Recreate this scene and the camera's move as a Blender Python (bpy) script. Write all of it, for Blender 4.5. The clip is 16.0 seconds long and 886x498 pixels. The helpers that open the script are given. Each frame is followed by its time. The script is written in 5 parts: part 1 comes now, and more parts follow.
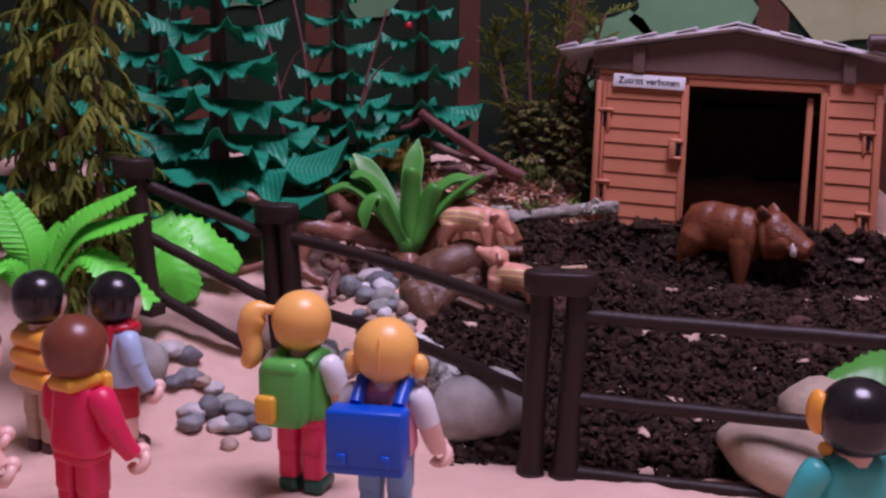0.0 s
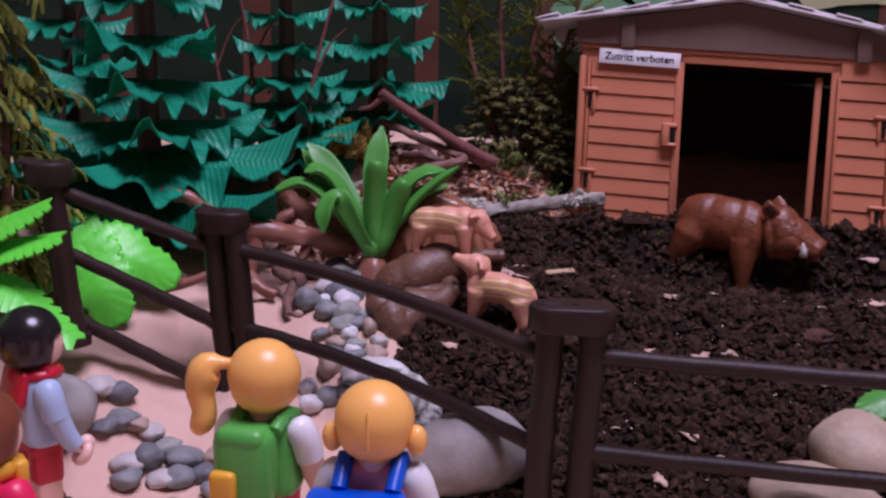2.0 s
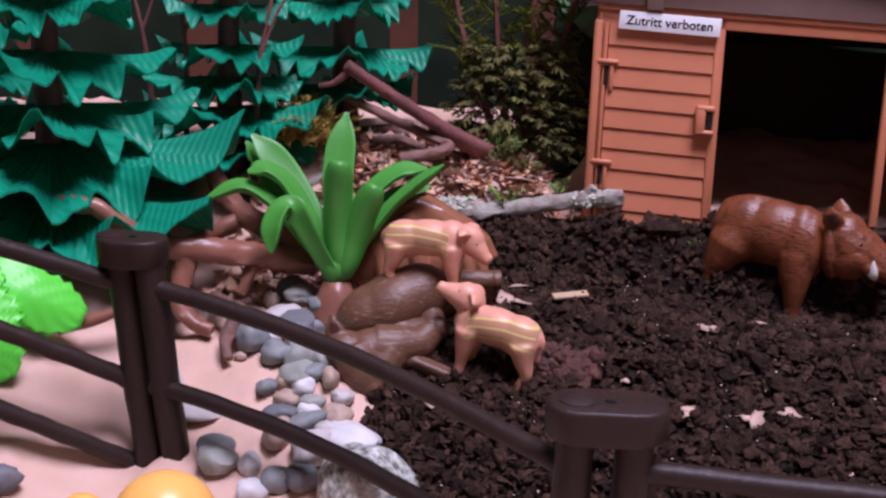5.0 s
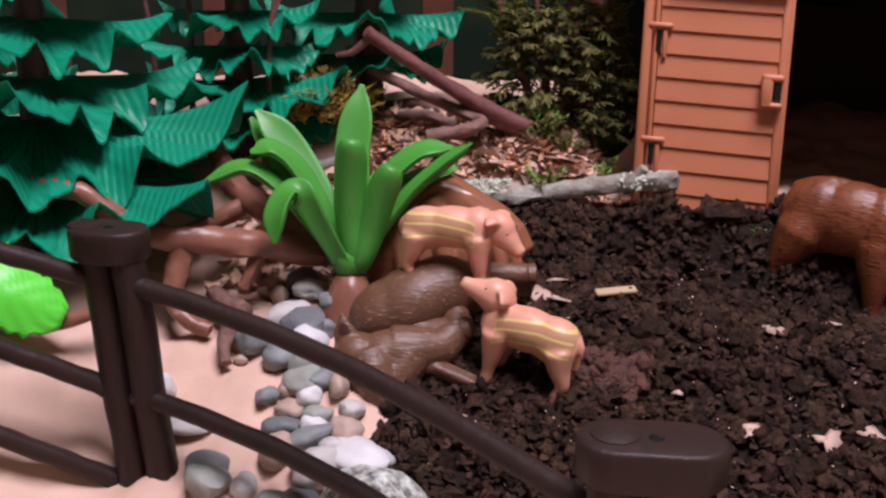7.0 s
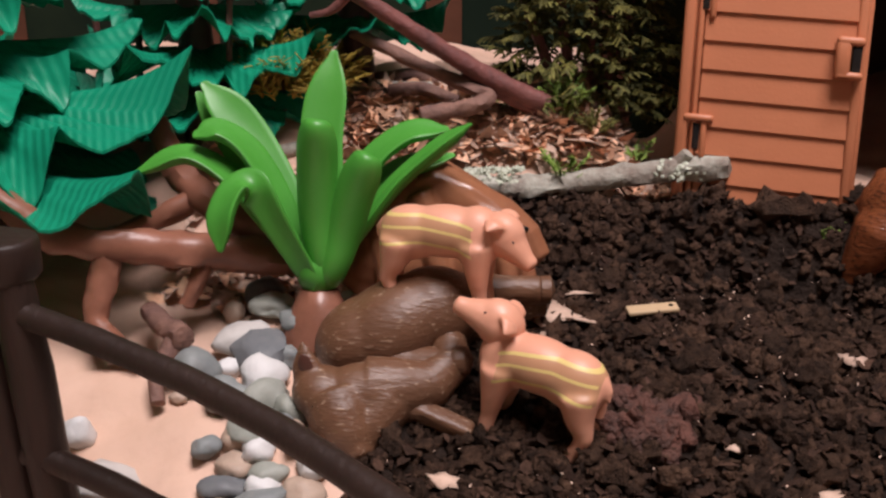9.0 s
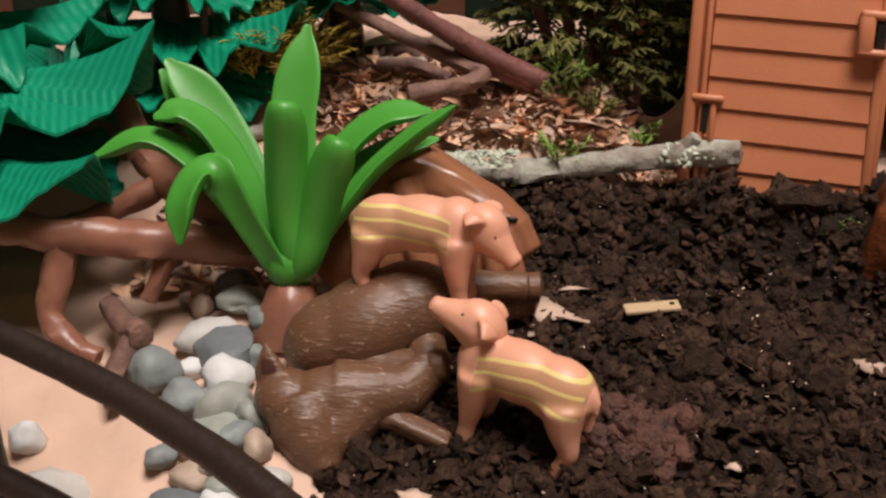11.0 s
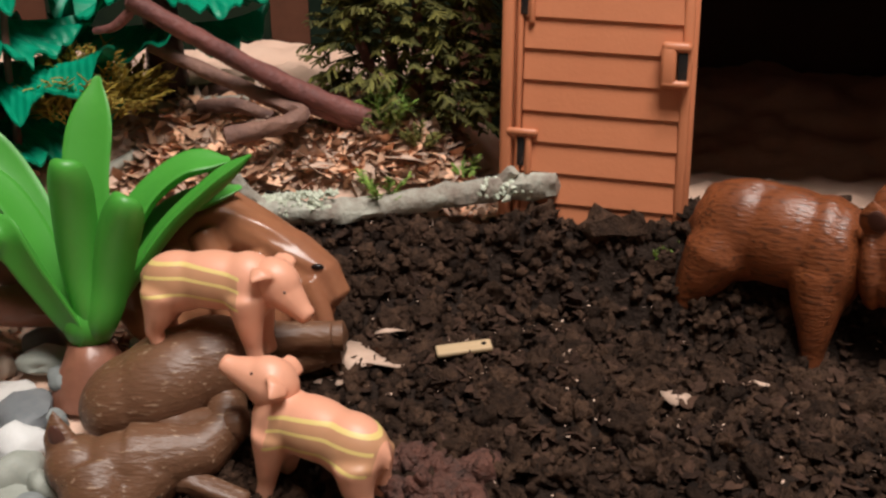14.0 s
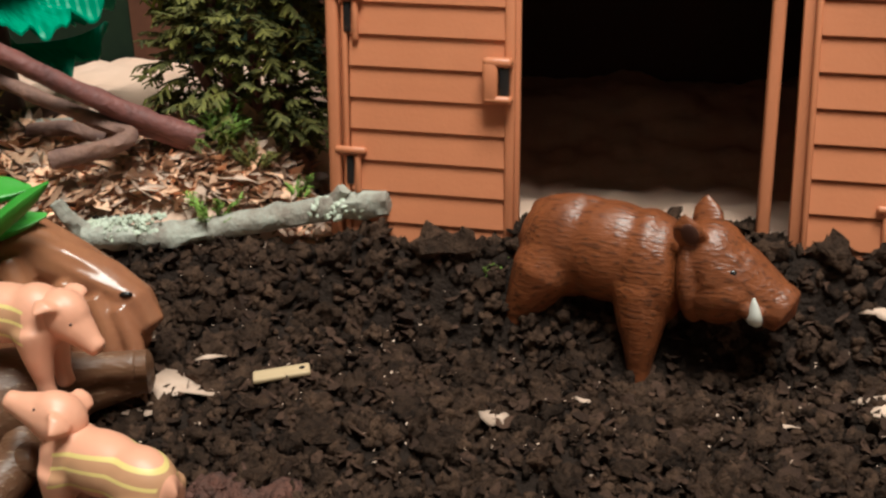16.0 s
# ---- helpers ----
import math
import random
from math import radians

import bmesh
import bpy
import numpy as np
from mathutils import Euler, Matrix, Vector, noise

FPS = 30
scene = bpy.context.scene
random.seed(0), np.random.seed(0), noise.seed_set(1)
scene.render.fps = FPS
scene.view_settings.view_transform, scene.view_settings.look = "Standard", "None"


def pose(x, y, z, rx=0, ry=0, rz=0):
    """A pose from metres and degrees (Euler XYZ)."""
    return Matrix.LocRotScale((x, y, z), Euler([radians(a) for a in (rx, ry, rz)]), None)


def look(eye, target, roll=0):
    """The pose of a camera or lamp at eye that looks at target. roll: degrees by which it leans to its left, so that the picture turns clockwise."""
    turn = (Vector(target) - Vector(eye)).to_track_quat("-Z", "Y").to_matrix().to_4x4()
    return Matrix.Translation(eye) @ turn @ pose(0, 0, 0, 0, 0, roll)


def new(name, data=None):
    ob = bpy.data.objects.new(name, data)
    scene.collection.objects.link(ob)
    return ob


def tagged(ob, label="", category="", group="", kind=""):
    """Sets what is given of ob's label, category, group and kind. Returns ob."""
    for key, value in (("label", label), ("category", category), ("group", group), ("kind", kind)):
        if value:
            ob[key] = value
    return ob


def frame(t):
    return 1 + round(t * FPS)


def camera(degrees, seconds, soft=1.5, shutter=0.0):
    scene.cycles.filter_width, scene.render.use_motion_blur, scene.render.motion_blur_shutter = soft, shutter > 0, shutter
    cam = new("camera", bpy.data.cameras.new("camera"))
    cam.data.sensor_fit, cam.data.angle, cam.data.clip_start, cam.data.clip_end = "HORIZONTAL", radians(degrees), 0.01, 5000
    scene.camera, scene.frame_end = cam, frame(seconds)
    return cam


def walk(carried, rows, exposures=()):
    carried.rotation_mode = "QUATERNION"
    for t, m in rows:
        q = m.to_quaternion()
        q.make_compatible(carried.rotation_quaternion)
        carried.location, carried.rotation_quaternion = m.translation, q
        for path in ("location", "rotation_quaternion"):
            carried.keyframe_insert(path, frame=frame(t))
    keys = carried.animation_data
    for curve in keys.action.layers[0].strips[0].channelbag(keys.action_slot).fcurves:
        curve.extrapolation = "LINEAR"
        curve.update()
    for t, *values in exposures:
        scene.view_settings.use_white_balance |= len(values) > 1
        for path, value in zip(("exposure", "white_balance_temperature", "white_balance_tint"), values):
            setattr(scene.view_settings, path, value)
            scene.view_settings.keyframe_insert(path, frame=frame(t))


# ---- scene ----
# The camera: seconds, place in toy units of 8.5 mm, turn in degrees.
cam = camera(46.0, 16.0, soft=2.5)
ROWS = [
    (0.0, 4.61, -8.54, 19.46, 81.22, -0.77, 4.60),
    (0.5, 3.95, -5.90, 19.36, 81.09, -0.56, 3.81),
    (1.0, 2.34, -3.91, 20.61, 79.64, -0.61, 2.18),
    (1.5, 1.58, -1.67, 20.98, 78.93, -0.67, 1.07),
    (2.0, 1.38, 0.29, 21.53, 78.19, -0.90, 0.49),
    (2.5, 0.68, 1.84, 23.01, 76.65, -1.19, -0.44),
    (3.0, 1.13, 3.72, 23.32, 76.31, -1.05, -0.44),
    (3.5, 1.17, 6.03, 24.42, 74.93, -1.31, -0.59),
    (4.0, 1.12, 8.83, 23.40, 75.32, -1.23, -0.73),
    (6.5, 1.74, 17.53, 22.48, 72.85, -0.94, 1.13),
    (7.0, 2.41, 18.83, 21.96, 73.15, -0.45, 2.41),
    (7.5, 2.48, 20.97, 21.84, 72.56, -0.55, 2.52),
    (8.0, 2.86, 23.18, 21.52, 72.18, -0.42, 3.11),
    (8.5, 3.04, 25.33, 20.94, 72.11, -0.26, 3.52),
    (9.0, 3.22, 27.38, 20.50, 71.77, -0.08, 3.91),
    (9.5, 3.89, 29.22, 20.50, 70.67, 0.10, 4.92),
    (10.0, 4.23, 29.79, 20.15, 70.68, 0.02, 5.34),
    (12.5, 4.78, 30.41, 20.65, 69.14, 0.11, 5.54),
    (13.0, 5.37, 30.53, 20.74, 69.54, 0.54, 4.87),
    (13.5, 6.83, 30.98, 21.33, 69.63, 0.85, 3.37),
    (14.0, 7.98, 31.13, 21.41, 70.20, 0.98, 0.86),
    (14.5, 9.21, 31.33, 21.40, 70.45, 1.06, -0.40),
    (15.0, 10.44, 31.54, 21.48, 70.54, 1.30, -0.97),
    (15.5, 11.67, 31.66, 21.53, 70.51, 1.54, -1.20),
    (16.0, 12.19, 31.69, 21.59, 70.47, 1.52, -1.90),
]
CM = 0.0085
walk(cam, [(t, pose(x * CM, y * CM, z * CM, rx, ry, rz)) for t, x, y, z, rx, ry, rz in ROWS],
     [(0.0, -0.36, 5350, 56), (2.0, -0.30, 5250, 48), (3.0, -0.2, 5200, 44), (4.0, 0.05, 5150, 42), (6.5, 0.2, 5500, 30), (9.0, 0.18, 6050, 18), (12.5, 0.15, 6350, 8), (14.5, 0.28, 6050, 6), (16.0, 0.42, 5800, -6)])

# ---- light ----
world = bpy.data.worlds.new("room_air")
scene.world = world
world.use_nodes = True
world.node_tree.nodes["Background"].inputs[0].default_value = (0.75, 0.68, 0.72, 1)
world.node_tree.nodes["Background"].inputs[1].default_value = 0.25
scene.view_settings.exposure = 0.0


def lamp(name, eye, target, size, watts, colour):
    data = bpy.data.lights.new(name, "AREA")
    data.shape, data.size, data.energy, data.color = "DISK", size, watts, colour
    ob = new(name, data)
    ob.matrix_world = look(eye, target)
    return ob


lamp("ceiling_lamp_light", (0.23, 0.14, 1.26), (0.08, 0.48, 0.06), 0.60, 20.6, (1.0, 0.90, 0.82))

# ---- materials ----
U = CM


def material(name, colour, rough=0.5, other=None, scale=40.0, amount=0.5, bump=0.0, bump_scale=200.0, metal=0.0, spec=0.5,
             stretch=(1, 1, 1), per_piece=0.0, sss=0.0, coat=0.0, deep=0.0006):
    """Colour broken up by two scales of noise towards another colour, with fine relief. Scales are per metre."""
    m = bpy.data.materials.new(name)
    m.use_nodes = True
    nt = m.node_tree
    n, l = nt.nodes, nt.links
    b = n["Principled BSDF"]
    b.inputs["Metallic"].default_value = metal
    b.inputs["Specular IOR Level"].default_value = spec
    b.inputs["Coat Weight"].default_value = coat
    b.inputs["Coat Roughness"].default_value = 0.15
    co = n.new("ShaderNodeTexCoord")
    mp = n.new("ShaderNodeMapping")
    mp.inputs["Scale"].default_value = stretch
    l.new(co.outputs["Object"], mp.inputs["Vector"])
    big = n.new("ShaderNodeTexNoise")
    big.inputs["Scale"].default_value = scale
    big.inputs["Detail"].default_value = 6
    big.inputs["Roughness"].default_value = 0.65
    l.new(mp.outputs[0], big.inputs["Vector"])
    fine = n.new("ShaderNodeTexNoise")
    fine.inputs["Scale"].default_value = bump_scale
    fine.inputs["Detail"].default_value = 5
    l.new(mp.outputs[0], fine.inputs["Vector"])
    ramp = n.new("ShaderNodeMapRange")
    ramp.inputs["From Min"].default_value, ramp.inputs["From Max"].default_value = 0.35, 0.65
    l.new(big.outputs["Fac"], ramp.inputs["Value"])
    mul = n.new("ShaderNodeMath")
    mul.operation = "MULTIPLY"
    mul.inputs[1].default_value = amount
    l.new(ramp.outputs[0], mul.inputs[0])
    mix = n.new("ShaderNodeMix")
    mix.data_type = "RGBA"
    other = other or tuple(c * 0.8 for c in colour)
    mix.inputs["A"].default_value, mix.inputs["B"].default_value = (*colour, 1), (*other, 1)
    l.new(mul.outputs[0], mix.inputs["Factor"])
    out = mix.outputs["Result"]
    if per_piece:
        hsv = n.new("ShaderNodeHueSaturation")
        info = n.new("ShaderNodeObjectInfo" if per_piece > 0 else "ShaderNodeNewGeometry")
        rng = n.new("ShaderNodeMapRange")
        rng.inputs["To Min"].default_value, rng.inputs["To Max"].default_value = 1 - abs(per_piece), 1 + abs(per_piece)
        l.new(info.outputs["Random" if per_piece > 0 else "Random Per Island"], rng.inputs["Value"])
        l.new(rng.outputs[0], hsv.inputs["Value"])
        l.new(out, hsv.inputs["Color"])
        out = hsv.outputs[0]
    l.new(out, b.inputs["Base Color"])
    rr = n.new("ShaderNodeMapRange")
    rr.inputs["To Min"].default_value, rr.inputs["To Max"].default_value = max(0.02, rough - 0.08), min(1, rough + 0.08)
    l.new(fine.outputs["Fac"], rr.inputs["Value"])
    l.new(rr.outputs[0], b.inputs["Roughness"])
    if bump:
        bp = n.new("ShaderNodeBump")
        bp.inputs["Strength"].default_value = bump
        bp.inputs["Distance"].default_value = deep
        l.new(fine.outputs["Fac"], bp.inputs["Height"])
        l.new(bp.outputs[0], b.inputs["Normal"])
    if sss:
        b.inputs["Subsurface Weight"].default_value = sss
        b.inputs["Subsurface Radius"].default_value = (0.004, 0.002, 0.001)
    return m


def fur_material(name, colour, other, streak, rough, share, deep=0.0004):
    """Moulded fur: fine lengthwise grooves and short rubbed streaks."""
    m = material(name, colour, rough, other, 45, 0.7)
    n, l = m.node_tree.nodes, m.node_tree.links
    b = n["Principled BSDF"]
    base = b.inputs["Base Color"].links[0].from_socket
    co = n.new("ShaderNodeTexCoord")
    mp = n.new("ShaderNodeMapping")
    mp.inputs["Scale"].default_value = (0.22, 1, 1)
    mp.inputs["Rotation"].default_value = (0, radians(28), radians(20))
    l.new(co.outputs["Object"], mp.inputs["Vector"])
    hair = n.new("ShaderNodeTexNoise")
    hair.inputs["Scale"].default_value = 1150
    hair.inputs["Detail"].default_value = 3
    l.new(mp.outputs[0], hair.inputs["Vector"])
    cut = n.new("ShaderNodeMapRange")
    cut.inputs["From Min"].default_value, cut.inputs["From Max"].default_value = share, share + 0.08
    l.new(hair.outputs["Fac"], cut.inputs["Value"])
    mix = n.new("ShaderNodeMix")
    mix.data_type = "RGBA"
    l.new(cut.outputs[0], mix.inputs["Factor"])
    l.new(base, mix.inputs["A"])
    mix.inputs["B"].default_value = (*streak, 1)
    l.new(mix.outputs["Result"], b.inputs["Base Color"])
    bp = n.new("ShaderNodeBump")
    bp.inputs["Strength"].default_value, bp.inputs["Distance"].default_value = 0.7, deep
    l.new(hair.outputs["Fac"], bp.inputs["Height"])
    l.new(bp.outputs[0], b.inputs["Normal"])
    return m


M = {
    "paper": material("kraft_paper", (0.70, 0.475, 0.365), 0.72, (0.57, 0.365, 0.26), 18, 0.7, 0.25, 400),
    "soil": material("peat_soil", (0.014, 0.0080, 0.0055), 0.9, (0.027, 0.0158, 0.0105), 60, 0.8, 1.0, 600, spec=0.2, deep=0.002),
    "clod": material("peat_clod", (0.0225, 0.0120, 0.0076), 0.85, (0.066, 0.0365, 0.0225), 230, 0.9, 1.0, 800, spec=0.14, per_piece=-0.6, deep=0.0016),
    "hut": material("terracotta_plastic", (0.52, 0.186, 0.086), 0.45, (0.46, 0.156, 0.070), 30, 0.6, 0.12, 900),
    "hutroof": material("grey_plastic", (0.72, 0.68, 0.69), 0.5, (0.60, 0.56, 0.56), 40, 0.6, 0.2, 500),
    "gable": material("umber_plastic", (0.165, 0.098, 0.075), 0.5, (0.125, 0.073, 0.058), 40, 0.6, 0.15, 600),
    "fence": material("dark_brown_plastic", (0.030, 0.0165, 0.0125), 0.5, (0.020, 0.0115, 0.009), 60, 0.7, 0.5, 500, spec=0.3, stretch=(1, 1, 0.25)),
    "fir": material("fir_green_plastic", (0.007, 0.265, 0.142), 0.42, (0.005, 0.195, 0.105), 25, 0.7, 0.1, 400, spec=0.28),
    "trunk": material("fir_trunk_plastic", (0.10, 0.045, 0.035), 0.5, (0.06, 0.03, 0.022), 60, 0.7, 0.5, 400),
    "strap": material("leaf_green_plastic", (0.070, 0.31, 0.035), 0.42, (0.055, 0.26, 0.03), 30, 0.6, 0.06, 500),
    "lime": material("lime_green_plastic", (0.12, 0.74, 0.035), 0.4, (0.09, 0.62, 0.03), 30, 0.6, 0.15, 300),
    "boar": fur_material("boar_brown_plastic", (0.235, 0.070, 0.023), (0.125, 0.036, 0.014), (0.10, 0.030, 0.012), 0.36, 0.54, 0.0005),
    "sow": fur_material("sow_brown_plastic", (0.150, 0.070, 0.036), (0.105, 0.050, 0.027), (0.32, 0.21, 0.14), 0.45, 0.62),
    "sowpink": material("worn_brown_plastic", (0.34, 0.145, 0.072), 0.22, (0.22, 0.085, 0.045), 40, 0.8, 0.08, 300),
    "lichen": material("grey_green_lichen", (0.60, 0.62, 0.52), 0.85, (0.42, 0.46, 0.34), 200, 0.8, 0.8, 600),
    "root": material("root_brown_plastic", (0.30, 0.125, 0.078), 0.36, (0.19, 0.08, 0.05), 50, 0.8, 0.3, 300),
    "tusk": material("ivory_plastic", (0.75, 0.72, 0.66), 0.3),
    "eye": material("black_paint", (0.012, 0.010, 0.010), 0.25),
    "bark": material("twig_bark", (0.24, 0.125, 0.09), 0.75, (0.11, 0.055, 0.045), 120, 0.9, 1.0, 600),
    "redbark": material("red_twig_bark", (0.22, 0.075, 0.062), 0.6, (0.11, 0.042, 0.038), 120, 0.9, 0.8, 600),
    "deadwood": material("lichen_wood", (0.22, 0.175, 0.14), 0.8, (0.46, 0.46, 0.39), 110, 0.9, 1.0, 700),
    "litter": material("dry_leaf_litter", (0.68, 0.42, 0.27), 0.6, (0.44, 0.22, 0.13), 200, 0.8, 0.4, 700, per_piece=-0.6),
    "pale": material("pale_dry_leaf", (0.62, 0.44, 0.34), 0.7, (0.5, 0.33, 0.24), 200, 0.7, 0.5, 700, per_piece=0.15),
    "wood": material("cut_wood", (0.55, 0.40, 0.24), 0.6, (0.45, 0.31, 0.17), 200, 0.7, 0.4, 700, stretch=(0.2, 1, 1)),
    "moss": material("dry_moss", (0.165, 0.15, 0.028), 0.85, (0.048, 0.052, 0.013), 150, 0.9, 0.5, 600, per_piece=-0.5),
    "ymoss": material("yellow_moss", (0.42, 0.31, 0.045), 0.8, (0.24, 0.17, 0.03), 150, 0.9, 0.5, 600, per_piece=-0.4),
    "thuja": material("thuja_scales", (0.17, 0.175, 0.016), 0.7, (0.060, 0.090, 0.010), 90, 0.9, 0.6, 700, spec=0.2, per_piece=-0.4),
    "grass": material("fresh_moss", (0.20, 0.30, 0.045), 0.7, (0.12, 0.20, 0.03), 90, 0.8, 0.4, 700, per_piece=-0.3),
    "skin": material("skin_plastic", (0.86, 0.56, 0.46), 0.35, (0.82, 0.51, 0.41), 30, 0.4),
    "blond": material("blond_plastic", (0.95, 0.50, 0.11), 0.33, (0.90, 0.45, 0.09), 30, 0.5),
    "black": material("black_plastic", (0.014, 0.011, 0.012), 0.22, (0.02, 0.016, 0.016), 30, 0.5),
    "auburn": material("auburn_plastic", (0.20, 0.055, 0.025), 0.33, (0.16, 0.045, 0.02), 30, 0.5),
    "red": material("red_plastic", (0.55, 0.015, 0.03), 0.38, (0.48, 0.012, 0.025), 30, 0.5),
    "crimson": material("crimson_plastic", (0.80, 0.025, 0.10), 0.36, (0.58, 0.016, 0.06), 30, 0.5),
    "green": material("pack_green_plastic", (0.09, 0.42, 0.06), 0.36, (0.07, 0.36, 0.05), 30, 0.5),
    "blue": material("school_blue_plastic", (0.006, 0.085, 0.55), 0.34, (0.005, 0.07, 0.47), 30, 0.5),
    "paleblue": material("pale_blue_plastic", (0.42, 0.55, 0.72), 0.4, (0.38, 0.5, 0.66), 30, 0.5),
    "jeans": material("jeans_blue_plastic", (0.20, 0.36, 0.58), 0.42, (0.17, 0.31, 0.52), 30, 0.5),
    "white": material("white_plastic", (0.80, 0.80, 0.80), 0.35, (0.74, 0.74, 0.75), 30, 0.5),
    "yellow": material("yellow_plastic", (0.80, 0.42, 0.02), 0.36, (0.74, 0.37, 0.02), 30, 0.5),
    "orange": material("orange_plastic", (0.92, 0.40, 0.03), 0.36, (0.86, 0.36, 0.03), 30, 0.5),
    "teal": material("teal_plastic", (0.06, 0.50, 0.46), 0.36, (0.05, 0.43, 0.40), 30, 0.5),
    "pine": material("pine_green_plastic", (0.008, 0.085, 0.055), 0.36),
    "cocoa": material("cocoa_plastic", (0.085, 0.032, 0.022), 0.4),
    "pink": material("pink_plastic", (0.80, 0.30, 0.36), 0.38),
    "tan": material("tan_plastic", (0.50, 0.36, 0.25), 0.45),
    "wall": material("room_plaster", (0.70, 0.68, 0.63), 0.9, (0.64, 0.62, 0.57), 3, 0.5, 0.2, 80),
    "oak": material("room_floor_wood", (0.30, 0.19, 0.11), 0.5, (0.20, 0.12, 0.07), 4, 0.7, 0.2, 30, stretch=(1, 8, 1)),
    "rust": material("rusty_clod", (0.125, 0.045, 0.029), 0.75, (0.040, 0.020, 0.014), 160, 0.9, 1.0, 700, deep=0.002),
    "crust": material("dry_peat", (0.060, 0.032, 0.021), 0.85, (0.030, 0.016, 0.011), 230, 0.9, 1.0, 800, spec=0.15, per_piece=-0.5, deep=0.001),
    # near-black brown: the shade inside the stall put into the colour
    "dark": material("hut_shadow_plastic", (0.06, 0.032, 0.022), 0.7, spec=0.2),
    "board": material("painted_board", (0.022, 0.034, 0.018), 0.9, (0.007, 0.014, 0.009), 9, 1.0, 0.2, 60, spec=0.08),
    "paint_g": material("painted_leaf_green", (0.12, 0.26, 0.12), 0.8, (0.08, 0.19, 0.08), 20, 0.7),
    "paint_b": material("painted_trunk_brown", (0.11, 0.046, 0.028), 0.9, (0.06, 0.027, 0.017), 20, 0.8, spec=0.1),
    "paint_y": material("painted_clearing", (0.34, 0.34, 0.17), 0.8, (0.22, 0.25, 0.11), 20, 0.8),
}


def pleat(m, period, deep):
    """Adds moulded pleats that slant off the four ridges of a frond tier."""
    nt = m.node_tree
    n, l = nt.nodes, nt.links
    b = n["Principled BSDF"]
    co = n.new("ShaderNodeTexCoord")
    sep = n.new("ShaderNodeSeparateXYZ")
    l.new(co.outputs["Object"], sep.inputs[0])

    def calc(op, a, c=None):
        node = n.new("ShaderNodeMath")
        node.operation = op
        for k, v in enumerate((a, c)):
            if isinstance(v, float):
                node.inputs[k].default_value = v
            elif v is not None:
                l.new(v, node.inputs[k])
        return node.outputs[0]

    x, y = calc("ABSOLUTE", sep.outputs["X"]), calc("ABSOLUTE", sep.outputs["Y"])
    along = calc("SUBTRACT", calc("MAXIMUM", x, y), calc("MULTIPLY", calc("MINIMUM", x, y), 0.55))
    wave = calc("SINE", calc("MULTIPLY", along, 2 * math.pi / period))
    bp = n.new("ShaderNodeBump")
    bp.inputs["Strength"].default_value = 0.8
    bp.inputs["Distance"].default_value = deep
    l.new(wave, bp.inputs["Height"])
    old = b.inputs["Normal"].links[0].from_socket
    l.new(old, bp.inputs["Normal"])
    l.new(bp.outputs[0], b.inputs["Normal"])


pleat(M["fir"], 0.34 * U, 0.00013)


def stone_material(name, a, b, scale, amount):
    return material(name, a, 0.6, b, scale, amount, 0.35, 500)


STONE = [
    stone_material("grey_stone", (0.25, 0.265, 0.255), (0.16, 0.175, 0.18), 90, 0.8),
    stone_material("dark_stone", (0.13, 0.14, 0.15), (0.20, 0.20, 0.20), 90, 0.7),
    stone_material("pale_stone", (0.55, 0.52, 0.49), (0.40, 0.37, 0.34), 90, 0.7),
    stone_material("white_stone", (0.66, 0.65, 0.64), (0.54, 0.52, 0.50), 80, 0.5),
    stone_material("tan_stone", (0.46, 0.34, 0.26), (0.34, 0.25, 0.19), 80, 0.8),
    stone_material("greenish_stone", (0.27, 0.28, 0.24), (0.36, 0.37, 0.33), 100, 0.8),
    stone_material("lichen_stone", (0.075, 0.068, 0.050), (0.80, 0.84, 0.76), 300, 1.0),
    stone_material("big_grey_stone", (0.38, 0.365, 0.33), (0.25, 0.23, 0.20), 60, 0.9),
    stone_material("big_tan_stone", (0.50, 0.39, 0.28), (0.33, 0.25, 0.17), 60, 0.95),
    M["rust"],
]


# ---- making meshes; all lengths in toy units ----
def finish(bm, name, mats, smooth=True):
    bmesh.ops.recalc_face_normals(bm, faces=bm.faces)
    me = bpy.data.meshes.new(name)
    bm.to_mesh(me)
    bm.free()
    me.transform(Matrix.Scale(U, 4))
    for m in mats if isinstance(mats, (list, tuple)) else [mats]:
        me.materials.append(m)
    for p in me.polygons:
        p.use_smooth = smooth
    if smooth:
        me.set_sharp_from_angle(angle=radians(50))
    return me


def part(name, bm, mats, parent, label="", smooth=True):
    ob = new(name, finish(bm, name, mats, smooth))
    ob.parent = parent
    if label:
        tagged(ob, label)
    return ob


def thing(name, at=(0, 0, 0), rot=(0, 0, 0), label="", category="", group="", kind=""):
    ob = new(name)
    ob.empty_display_size = 0.005
    ob.matrix_world = pose(at[0] * U, at[1] * U, at[2] * U, *rot)
    return tagged(ob, label, category, group, kind)


def whole(name, bm, mats, at=(0, 0, 0), rot=(0, 0, 0), label="", category="", group="", kind="", smooth=True):
    ob = new(name, finish(bm, name, mats, smooth))
    ob.matrix_world = pose(at[0] * U, at[1] * U, at[2] * U, *rot)
    return tagged(ob, label, category, group, kind)


def set_mat(bm, before, index):
    """Gives the faces made since then another of the mesh's materials."""
    for f in bm.faces if index else ():
        if f not in before:
            f.material_index = index


